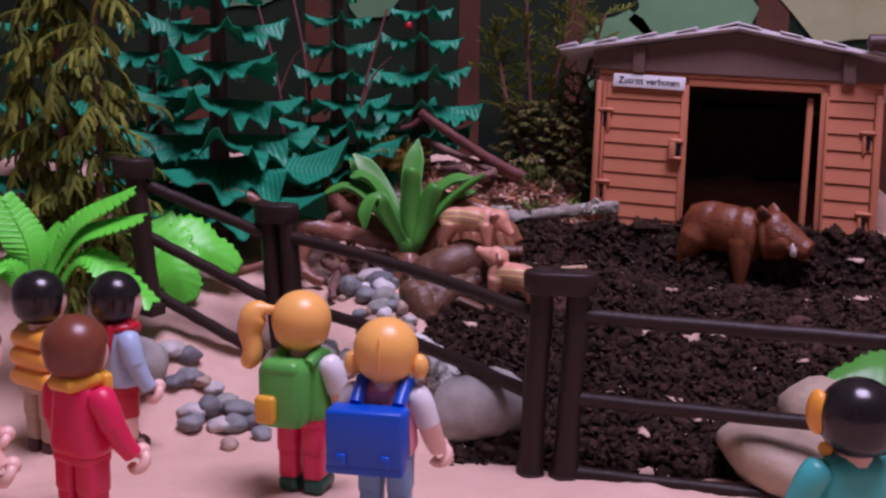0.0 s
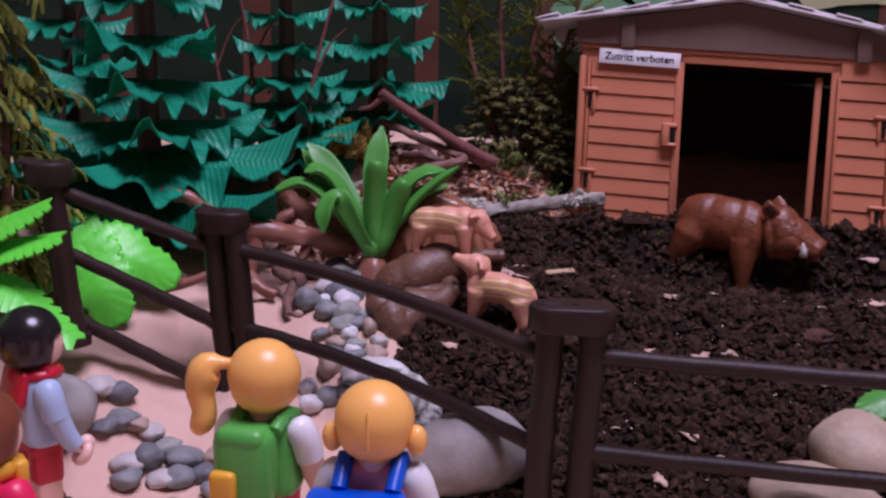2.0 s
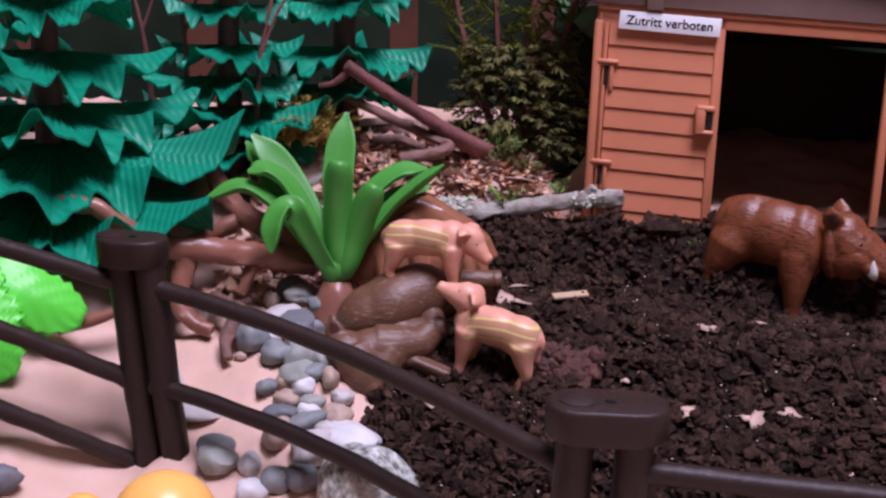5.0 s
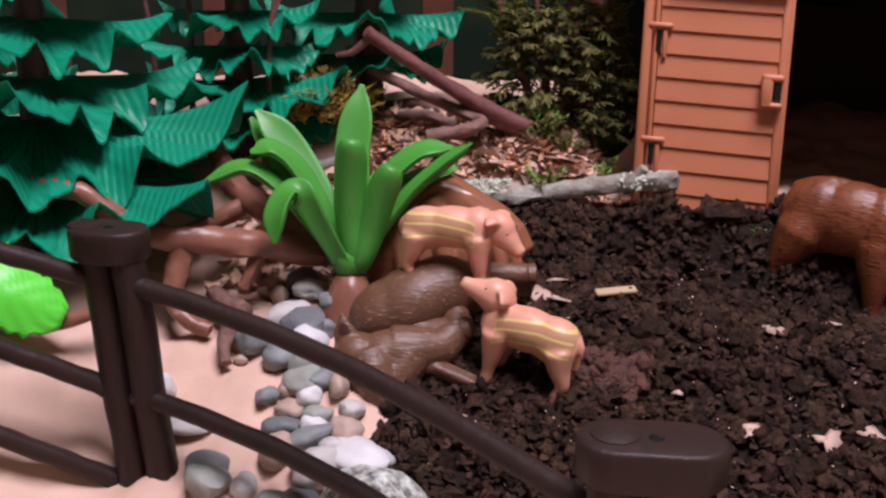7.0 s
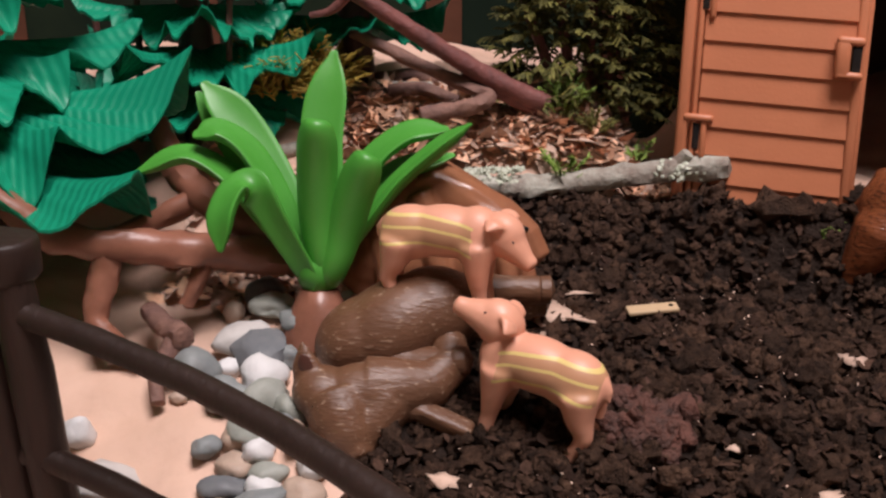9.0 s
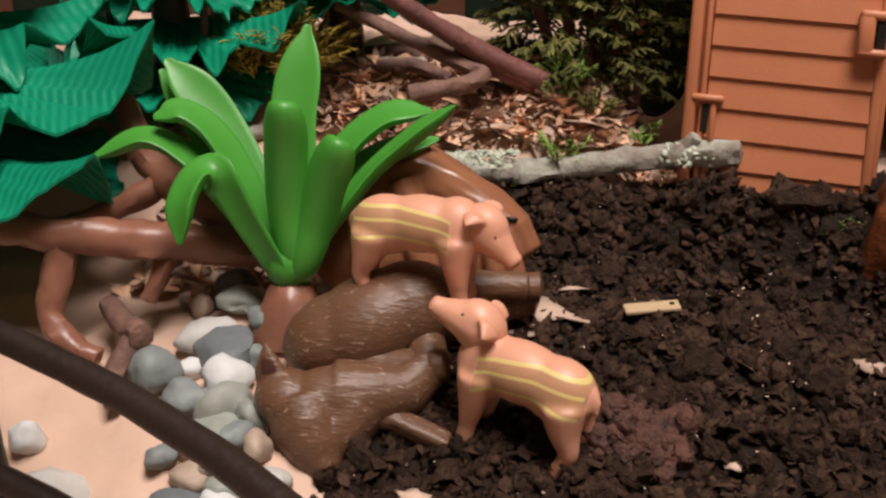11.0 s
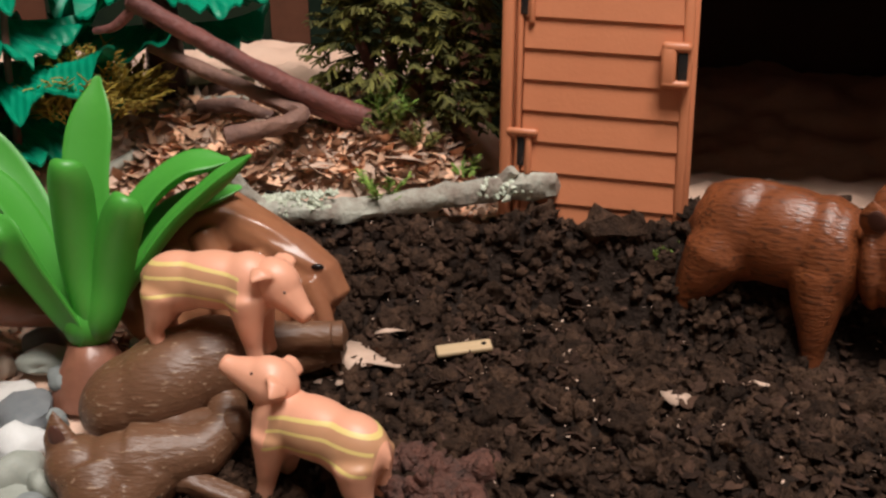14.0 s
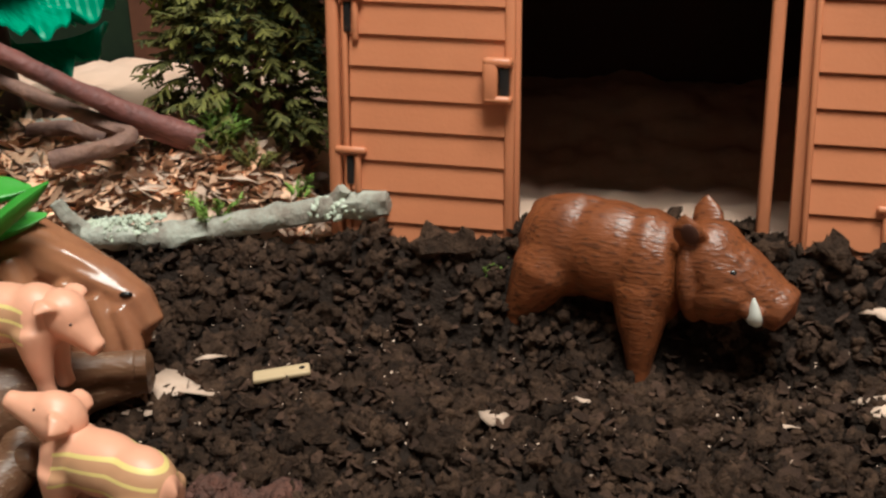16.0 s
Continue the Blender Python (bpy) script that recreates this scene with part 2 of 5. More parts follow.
def box(bm, centre, size, bevel=0.0, rot=(0, 0, 0), taper=1.0, mat=0, seg=2):
    before = set(bm.faces) if mat else None
    m = pose(*centre, *rot) @ Matrix.Diagonal((*size, 1))
    made = bmesh.ops.create_cube(bm, size=1.0)["verts"]
    for v in made:
        if v.co.z > 0:
            v.co.x *= taper
            v.co.y *= taper
    bmesh.ops.transform(bm, matrix=m, verts=made)
    if bevel:
        edges = list({e for v in made for e in v.link_edges})
        bmesh.ops.bevel(bm, geom=edges, offset=bevel, segments=seg, profile=0.5, affect="EDGES")
    if mat:
        for f in bm.faces:
            if f not in before:
                f.material_index = mat


def ball(bm, centre, radii, rot=(0, 0, 0), mat=0, u=20, v=12):
    start = set(bm.faces) if mat else None
    radii = (radii,) * 3 if isinstance(radii, (int, float)) else radii
    bmesh.ops.create_uvsphere(bm, u_segments=u, v_segments=v, radius=1.0, matrix=pose(*centre, *rot) @ Matrix.Diagonal((*radii, 1)))
    set_mat(bm, start, mat)


def tube(bm, pts, radii, seg=10, mat=0, wobble=0.0, flat=1.0):
    """A rounded tube along points, with a radius at each."""
    start = set(bm.faces) if mat else None
    pts = [Vector(p) for p in pts]
    radii = [radii] * len(pts) if isinstance(radii, (int, float)) else list(radii)
    up = Vector((0, 0, 1)) if abs((pts[-1] - pts[0]).normalized().z) < 0.9 else Vector((0, 1, 0))
    rings = []
    for i, p in enumerate(pts):
        way = (pts[min(i + 1, len(pts) - 1)] - pts[max(i - 1, 0)]).normalized()
        side = way.cross(up).normalized()
        top = side.cross(way)
        up = top
        ring = []
        for k in range(seg):
            a = 2 * math.pi * k / seg
            r = radii[i] * (1 + wobble * noise.noise(p * 1.7 + Vector((k * 3.1, 0, 0))))
            ring.append(bm.verts.new(p + side * math.cos(a) * r + top * math.sin(a) * r * flat))
        rings.append(ring)
    for a, b in zip(rings, rings[1:]):
        for k in range(seg):
            bm.faces.new((a[k], a[(k + 1) % seg], b[(k + 1) % seg], b[k]))
    for ring, p, w in ((rings[0], pts[0], pts[0] - pts[1]), (rings[-1], pts[-1], pts[-1] - pts[-2])):
        tip = bm.verts.new(p + w.normalized() * radii[0 if ring is rings[0] else -1] * 0.35)
        for k in range(seg):
            bm.faces.new((ring[k], ring[(k + 1) % seg], tip))
    set_mat(bm, start, mat)


def curve(pts, n=12):
    """Points of a smooth line through the given ones."""
    p = [Vector(q) for q in pts]
    p = [p[0] * 2 - p[1]] + p + [p[-1] * 2 - p[-2]]
    out = []
    for i in range(1, len(p) - 2):
        for k in range(n):
            t = k / n
            a, b, c, d = p[i - 1], p[i], p[i + 1], p[i + 2]
            out.append(0.5 * (2 * b + (c - a) * t + (2 * a - 5 * b + 4 * c - d) * t * t + (3 * b - a - 3 * c + d) * t ** 3))
    return out + [p[-2]]


def grow(a, b, n):
    return [a + (b - a) * i / (n - 1) for i in range(n)]


def ribbon(bm, pts, widths, fold=0.0, thick=0.12, across=Vector((0, 0, 0)), mat=0):
    """A leaf blade with thickness along points; fold: how far its rims rise."""
    start = set(bm.faces) if mat else None
    pts = [Vector(p) for p in pts]
    rows = []
    for i, p in enumerate(pts):
        way = (pts[min(i + 1, len(pts) - 1)] - pts[max(i - 1, 0)]).normalized()
        side = across if across.length else way.cross(Vector((0, 0, 1)))
        side = (side - way * side.dot(way)).normalized()
        face = side.cross(way)
        w = widths[i]
        row = []
        for s in (-1, -0.55, 0, 0.55, 1):
            row.append(p + side * s * w + face * (fold * w * abs(s) ** 1.5))
        th = thick * min(1, w / max(widths) * 2.5)
        under = [q - face * th for q in row]
        rows.append([bm.verts.new(q) for q in row] + [bm.verts.new(q) for q in reversed(under)])
    k = len(rows[0])
    for a, b in zip(rows, rows[1:]):
        for j in range(k):
            bm.faces.new((a[j], a[(j + 1) % k], b[(j + 1) % k], b[j]))
    bm.faces.new(rows[0][::-1])
    bm.faces.new(rows[-1])
    set_mat(bm, start, mat)


def moulded(ob, voxel=0.09, rounds=8):
    """Blends the overlapping forms of a moulded toy into one skin."""
    r = ob.modifiers.new("blend", "REMESH")
    r.mode, r.voxel_size, r.use_smooth_shade = "VOXEL", voxel * U, True
    s = ob.modifiers.new("soften", "SMOOTH")
    s.factor, s.iterations = 0.5, rounds
    return ob


def ss(a, b, x):
    """0 at a, 1 at b, smooth between."""
    t = min(1, max(0, (x - a) / (b - a)))
    return t * t * (3 - 2 * t)


# ---- the plan ----
HUT_AT, HUT_TURN, HUT_LEAN, HUT_SAG = Vector((9.52, 65.8, 10.12)), -12.5, -7.0, 0.046
HUT_X = Vector((math.cos(radians(HUT_TURN)), math.sin(radians(HUT_TURN)), 0))
HUT_N = Vector((-HUT_X.y, HUT_X.x, 0))
HUT_POSE = pose(*HUT_AT, HUT_LEAN, 0, HUT_TURN)


def ground(x, y):
    """Height of the sheet of paper that the landscape stands on."""
    d = Vector((x, y, 0)) - Vector((HUT_AT.x, HUT_AT.y, 0))
    s, q = d.dot(HUT_X), d.dot(HUT_N)
    z = 0.8 + 6.2 * ss(41, 60, y + 0.45 * min(0, max(x, -11) + 6) * (1 - ss(53, 57, y)) + 0.25 * min(0, x + 6) * ss(53, 57, y))
    z += 6.2 * ss(60.5, 71, y) * (1 - ss(6, 10, x)) + 1.5 * ss(62, 75, y) * ss(6, 10, x)
    z -= 1.0 * ss(9, 16, x) * ss(48, 59, y)
    z += 3.2 * ss(-10, -18, x) * ss(42, 49, y) * (1 - ss(56, 66, y))
    pad = ss(-2.6, -0.2, q) * ss(-3, 0, s) * (1 - ss(19, 26, s))
    z = z * (1 - pad) + (9.8 + 2.2 * ss(8, 18, q)) * pad
    z += 0.9 * math.exp(-((x + 2.9) ** 2 + (y - 58.6) ** 2) / 1.8)
    return z


def crumple(x, y):
    p = Vector((x * 0.22, y * 0.22, 0.3))
    return 0.6 * (abs(noise.noise(p)) - 0.2) + 0.62 * (abs(noise.noise(p * 2.3)) - 0.2) + 0.34 * (abs(noise.noise(p * 5 + Vector((5, 0, 0)))) - 0.2)


def on_paper(x, y):
    return ground(x, y) + crumple(x, y) * (0.45 + 0.55 * ss(41, 50, y))


def soil_edge(x, y):
    """How far inside the mud a place lies; below 0 it is outside."""
    left = -1.6 + 2.6 * ss(52, 42, y) + 3.0 * ss(58, 66, y)
    d = Vector((x, y, 0)) - Vector((HUT_AT.x, HUT_AT.y, 0))
    q = d.dot(HUT_N)
    # in the doorway dark mud is carried inward, standing for shade on the floor
    back = 0.7 + 2.6 * ss(15, 16.2, x) * (1 - ss(23, 24.5, x)) - q
    return min(x - left, y - 40.9 + 0.1 * noise.noise(Vector((x, y, 0))), back if x > 7 else 66.5 - y) + 0.9 * noise.noise(Vector((x * 0.5, y * 0.5, 4)))


def on_soil(x, y):
    e = soil_edge(x, y)
    lump = 0.30 * noise.noise(Vector((x * 0.9, y * 0.9, 1))) + 0.22 * noise.noise(Vector((x * 2.3, y * 2.3, 2)))
    lump -= 0.55 * ss(3.0, 1.0, math.hypot(x - 2.6, y - 54.5))
    return ground(x, y) - 0.5 + 0.85 * ss(-0.5, 1.5, e) + lump


# ---- the setting ----
def sheet(x0, x1, y0, y1, step, height):
    nx, ny = int((x1 - x0) / step), int((y1 - y0) / step)
    bm = bmesh.new()
    grid = [[bm.verts.new((x0 + (x1 - x0) * i / nx, y0 + (y1 - y0) * j / ny, 0)) for i in range(nx + 1)] for j in range(ny + 1)]
    for row in grid:
        for v in row:
            v.co.z = height(v.co.x, v.co.y)
    for j in range(ny):
        for i in range(nx):
            bm.faces.new((grid[j][i], grid[j][i + 1], grid[j + 1][i + 1], grid[j + 1][i]))
    return bm


def paper_height(x, y):
    e = soil_edge(x, y) if y > 40 else -1
    return on_paper(x, y) - 0.8 * ss(0.3, 1.5, e)


whole("ground", sheet(-60, 70, -30, 84, 0.42, paper_height), M["paper"], kind="structure",
      label="crumpled brown kraft paper laid as sandy ground", category="ground")


def mud():
    x0, x1, y0, y1, step = -6, 45, 39.5, 68, 0.2
    bm = bmesh.new()
    nx, ny = int((x1 - x0) / step), int((y1 - y0) / step)
    vs = {}
    for j in range(ny + 1):
        for i in range(nx + 1):
            x, y = x0 + i * step, y0 + j * step
            if soil_edge(x, y) > -0.6:
                jx, jy = noise.noise(Vector((x, y, 9))) * 0.1, noise.noise(Vector((x, y, 5))) * 0.1
                vs[i, j] = bm.verts.new((x + jx, y + jy, on_soil(x, y)))
    for (i, j), v in list(vs.items()):
        q = [(i, j), (i + 1, j), (i + 1, j + 1), (i, j + 1)]
        if all(k in vs for k in q):
            bm.faces.new([vs[k] for k in q])
    return bm


soil = whole("mud", mud(), M["soil"], kind="structure", label="dark crumbly peat soil wallow", category="soil")


def crumbs(count, spots, seed, fine=1):
    """Many small ragged clods as one mesh; spots gives a place for each."""
    rnd = random.Random(seed)
    ico = bmesh.new()
    bmesh.ops.create_icosphere(ico, subdivisions=fine, radius=1.0)
    base = [v.co.copy() for v in ico.verts]
    faces = [[v.index for v in f.verts] for f in ico.faces]
    ico.free()
    shapes = []
    for _ in range(40):
        off = Vector((rnd.random() * 50, rnd.random() * 50, 0))
        shapes.append([b * max(0.45, 1 + 0.5 * noise.noise(b * 1.4 + off) + 0.6 * noise.noise(b * 2.9 + off) + 0.5 * noise.noise(b * 5.5 + off)) for b in base])
    verts, polys = [], []
    for _ in range(count):
        x, y, z, s = spots(rnd)
        m = Euler((rnd.random() * 6, rnd.random() * 6, rnd.random() * 6)).to_matrix()
        m = m @ Matrix.Diagonal((s * rnd.uniform(0.7, 1.4), s * rnd.uniform(0.7, 1.3), s * rnd.uniform(0.45, 0.9)))
        n0 = len(verts)
        for b in rnd.choice(shapes):
            p = m @ b
            verts.append(((p.x + x) * U, (p.y + y) * U, (p.z + z) * U))
        polys += [[i + n0 for i in f] for f in faces]
    me = bpy.data.meshes.new("clods")
    me.from_pydata(verts, [], polys)
    return me


def clod_spot(rnd):
    while True:
        x, y = rnd.uniform(-3, 34), rnd.uniform(41, 66.9)
        if soil_edge(x, y) > -0.2 + rnd.random() * 0.4:
            s = 0.11 + 0.16 * rnd.random() ** 1.5
            return x, y, on_soil(x, y) + s * 0.45, s


def lump_spot(rnd):
    while True:
        x, y = rnd.uniform(-3, 34), rnd.uniform(41, 66.9)
        if soil_edge(x, y) > -0.1 + rnd.random() * 0.4:
            s = 0.22 + 0.24 * rnd.random() ** 2.2
            return x, y, on_soil(x, y) + s * 0.3, s


for count, spots, fine, label in ((9500, clod_spot, 2, "loose dark brown crumbs of peat soil on the wallow"), (1900, lump_spot, 3, "dark brown ragged lumps of peat soil on the wallow")):
    clods = new("soil_clods", crumbs(count, spots, 3 + fine, fine))
    clods.data.materials.append(M["clod"])
    clods.data.shade_smooth()
    tagged(clods, label, "soil clods", kind="stuff")


def lump_mesh(seed):
    rnd = random.Random(seed)
    off = Vector((rnd.random() * 50, rnd.random() * 50, 0))
    bm = bmesh.new()
    bmesh.ops.create_icosphere(bm, subdivisions=2, radius=1.0)
    for v in bm.verts:
        b = v.co.copy()
        v.co = b * max(0.45, 1 + 0.5 * noise.noise(b * 1.4 + off) + 0.6 * noise.noise(b * 2.9 + off) + 0.5 * noise.noise(b * 5.5 + off))
        v.co.z *= 0.75
    return finish(bm, "clod", M["clod"])


LUMPS = [lump_mesh(900 + k) for k in range(8)]
rnd = random.Random(77)
made = 0
while made < 260:
    x, y = rnd.uniform(-1.0, 24.0), rnd.uniform(44, 66.5)
    if soil_edge(x, y) < 0.3:
        continue
    ob = new("clod", rnd.choice(LUMPS))
    ob.parent = soil
    s = 0.30 + 0.22 * rnd.random() ** 2
    ob.matrix_basis = pose(x * U, y * U, (on_soil(x, y) + 0.2 * s) * U, rnd.uniform(-20, 20), rnd.uniform(-20, 20), rnd.uniform(0, 360)) @ Matrix.Scale(s, 4)
    made += 1


# a few larger lumps stand out at the foot of the stall and in the wallow
for x, y, s, turn in ((12.7, 64.55, 0.80, 43), (13.6, 64.3, 0.62, 160), (20.0, 55.6, 0.7, 80), (9.2, 57.4, 0.6, 20), (25.2, 62.4, 0.8, 200)):
    ob = new("clod", LUMPS[int(turn) % 8])
    ob.parent = soil
    ob.matrix_basis = pose(x * U, y * U, (on_soil(x, y) + 0.25 * s) * U, 0, 0, turn) @ Matrix.Scale(s, 4)


def slab(name, x0, x1, y0, y1, z0, z1, mat, label, category):
    bm = bmesh.new()
    box(bm, ((x0 + x1) / 2, (y0 + y1) / 2, (z0 + z1) / 2), (x1 - x0, y1 - y0, z1 - z0))
    return whole(name, bm, M[mat], kind="structure", label=label, category=category, smooth=False)


backdrop = slab("backdrop", -62, 72, 84.2, 85.5, -2, 60, "board", "dark painted forest board behind the landscape", "backdrop")
slab("wall_north", -210, 210, 190, 200, -90, 190, "wall", "plain plastered room wall", "wall")
slab("wall_south", -210, 210, -210, -200, -90, 190, "wall", "plain plastered room wall", "wall")
slab("wall_west", -220, -210, -210, 200, -90, 190, "wall", "plain plastered room wall", "wall")
slab("wall_east", 210, 220, -210, 200, -90, 190, "wall", "plain plastered room wall", "wall")
slab("ceiling", -220, 220, -210, 200, 190, 200, "wall", "plain white room ceiling", "ceiling")
slab("floor", -220, 220, -210, 200, -95, -90, "oak", "brown wooden room floor", "floor")
slab("table", -61, 71, -31, 84, -6, -1.5, "oak", "wooden table top under the landscape", "table")


# ---- the stall ----
def stall():
    hut = thing("toy_stall", HUT_AT, (HUT_LEAN, 0, HUT_TURN), "terracotta plastic animal stall with grey roof and open door", "toy stall")
    W, D = 18.4, 13.0

    def bit(name, *boxes, mat="hut", label="", parent=None):
        bm = bmesh.new()
        for c, s, b in boxes:
            box(bm, c, s, b)
        return part(name, bm, M[mat], parent or hut, label)

    # walls that carry the boards
    left = bit("left_wall", ((3.0, 0.30, 5.2), (6.2, 0.3, 11.0), 0.03))
    right = bit("right_wall", ((16.6, 0.30, 5.2), (3.7, 0.3, 11.0), 0.03))
    # side walls lengthened out of view to close off light from the inside
    bit("side_wall", ((-0.05, D / 2 + 3.3, 5.2), (0.4, D + 6.0, 11.0), 0.05))
    bit("side_wall", ((W + 0.05, D / 2 + 3.3, 5.2), (0.4, D + 6.0, 11.0), 0.05))
    # added wall across the open back, toned dark as the shade in there
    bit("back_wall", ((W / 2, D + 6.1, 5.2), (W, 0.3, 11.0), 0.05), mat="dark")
    bit("lintel", ((9.2, 0.22, 10.78), (W + 0.5, 0.42, 0.36), 0.1), ((9.2, 0.30, 10.38), (W, 0.3, 0.6), 0.02))
    # unseen added ceiling, also shade-toned, blocks light from above
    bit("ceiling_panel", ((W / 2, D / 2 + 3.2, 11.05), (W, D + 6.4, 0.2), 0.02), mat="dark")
    # clapboards
    for x0, x1, wall, low in ((0.42, 5.75, left, -0.42), (15.25, 18.1, right, -0.30)):
        for k in range(10):
            bm = bmesh.new()
            box(bm, ((x0 + x1) / 2, 0.06, low + (1.035 if x0 < 1 else 1.1) * (k + 0.5)), (x1 - x0, 0.16, 1.06), 0.03, (-6.5, 0, 0), seg=1)
            part("plank", bm, M["hut"], wall, smooth=False)
    # rounded frame strips
    bm = bmesh.new()
    tube(bm, [(6.1, -0.08, -0.4), (6.1, -0.08, 9.85), (6.17, -0.08, 10.08), (6.4, -0.08, 10.2), (14.6, -0.08, 10.2), (14.95, -0.08, 10.08), (15.05, -0.08, 9.8),
              (14.8, -0.08, -0.4)], 0.26, 10)
    part("door_frame", bm, M["hut"], hut)
    bit("frame_strip", ((5.78, 0.03, 4.7), (0.34, 0.3, 10.2), 0.08))
    bit("frame_strip", ((-0.12, -0.02, 4.9), (0.42, 0.4, 10.4), 0.12))
    bit("frame_strip", ((0.28, 0.02, 4.9), (0.2, 0.26, 10.2), 0.08))
    bit("frame_strip", ((18.4, -0.02, 4.9), (0.5, 0.4, 10.4), 0.12))
    bit("frame_strip", ((15.18, 0.03, 4.7), (0.2, 0.28, 10.2), 0.08))
    bm = bmesh.new()
    box(bm, (14.05, 0.9, 4.7), (0.42, 0.5, 10.2), 0.1, (0, 0.8, 0))
    part("inner_post", bm, M["hut"], hut)
    # hinges with a dark slot
    for x, way, z in ((0.35, 1, 3.0), (0.35, 1, 8.05), (17.9, -1, 2.25), (17.9, -1, 7.6)):
        hinge = bit("hinge", ((x + 0.1 * way, -0.16, z), (1.1, 0.24, 0.26), 0.1), ((x + 0.32 * way, -0.08, z - 0.75), (0.22, 0.2, 1.4), 0.08))
        bm = bmesh.new()
        box(bm, (x + 0.05 * way, -0.05, z - 0.68), (0.24, 0.16, 0.95), 0.02)
        part("slot", bm, M["eye"], hinge, "dark slot beside the hinge")
    # latch: a block with a square eye
    latch = bit("latch", ((5.43, -0.32, 6.15), (0.95, 0.62, 0.32), 0.12), ((5.43, -0.32, 4.97), (0.95, 0.62, 0.28), 0.12), ((5.20, -0.32, 5.55), (0.5, 0.62, 1.3), 0.12))
    bm = bmesh.new()
    box(bm, (5.65, -0.28, 5.55), (0.3, 0.5, 0.9), 0.02)
    part("slot", bm, M["eye"], latch, "dark slot in the latch")
    # gable and its brackets
    bm = bmesh.new()
    front = [(-0.6, 10.92), (19.1, 10.92), (19.1, 12.13), (9.2, 13.83), (-0.6, 12.13)]
    a = [bm.verts.new((x, -0.12, z)) for x, z in front]
    b = [bm.verts.new((x, 0.3, z)) for x, z in front]
    bm.faces.new(a)
    bm.faces.new(b[::-1])
    for k in range(5):
        bm.faces.new((a[k], b[k], b[(k + 1) % 5], a[(k + 1) % 5]))
    part("gable", bm, M["gable"], hut, "dark umber gable board")
    for x in (2.6, 16.4):
        bit("bracket", ((x, -0.3, 11.63), (0.85, 0.4, 1.9), 0.08), mat="gable")
    # roof: two pitches of overlapping slates
    # rear stretch beyond D is added out of view, to shade floor and board
    for side in (-1, 1):
        bm = bmesh.new()
        box(bm, (9.2 + side * 6.0, D / 2 + 2.9, 13.0), (12.35, D + 8.0, 0.16), 0.03, (0, side * 9.6, 0))
        pitch = part("roof_pitch", bm, M["hutroof"], hut, "light grey slate-patterned plastic roof")
        shape = None
        for r in range(9):
            for c in range(17):
                if shape is None:
                    b2 = bmesh.new()
                    box(b2, (0, 0, 0), (1.5, 1.24, 0.12), 0.035, (0, 0, 0), seg=1)
                    shape = finish(b2, "slate", M["hutroof"])
                u = 0.65 + r * 1.37
                y = -0.55 + (c + 0.5 * (r % 2)) * 1.27
                if y > D + 6.2:
                    continue
                ob = new("slate", shape)
                ob.parent = pitch
                ob.matrix_basis = pose((9.2 + side * u) * U, y * U, (14.2 - u * 0.169 + 0.06) * U, 0, side * 14.0, 0)
    # the clipped-together walls have sagged towards one side
    sag = Matrix.Identity(4)
    sag[2][0] = -HUT_SAG
    for ob in hut.children_recursive:
        if ob.name.split(".")[0] == "slate":
            ob.location.z -= HUT_SAG * ob.location.x
        else:
            ob.data.transform(sag)
    # sign
    sign = thing("warning_sign", HUT_POSE @ Vector((3.36, -0.34, 9.98)), (90 + HUT_LEAN, 0, HUT_TURN), "white sticker sign lettered Zutritt verboten", "sign")
    bm = bmesh.new()
    box(bm, (0, 0, 0), (4.95, 0.90, 0.06), 0.02, (0, 0, -3.2))
    part("plate", bm, M["white"], sign)
    text = bpy.data.curves.new("lettering", "FONT")
    text.body, text.size, text.align_x, text.align_y, text.extrude = "Zutritt verboten", 0.63 * U, "CENTER", "CENTER", 0.00004
    text.offset = 0.00006
    ob = new("lettering", text)
    ob.parent = sign
    ob.matrix_basis = pose(0, 0, 0.05 * U, 0, 0, -3.2)
    text.materials.append(M["eye"])
    return hut


stall()


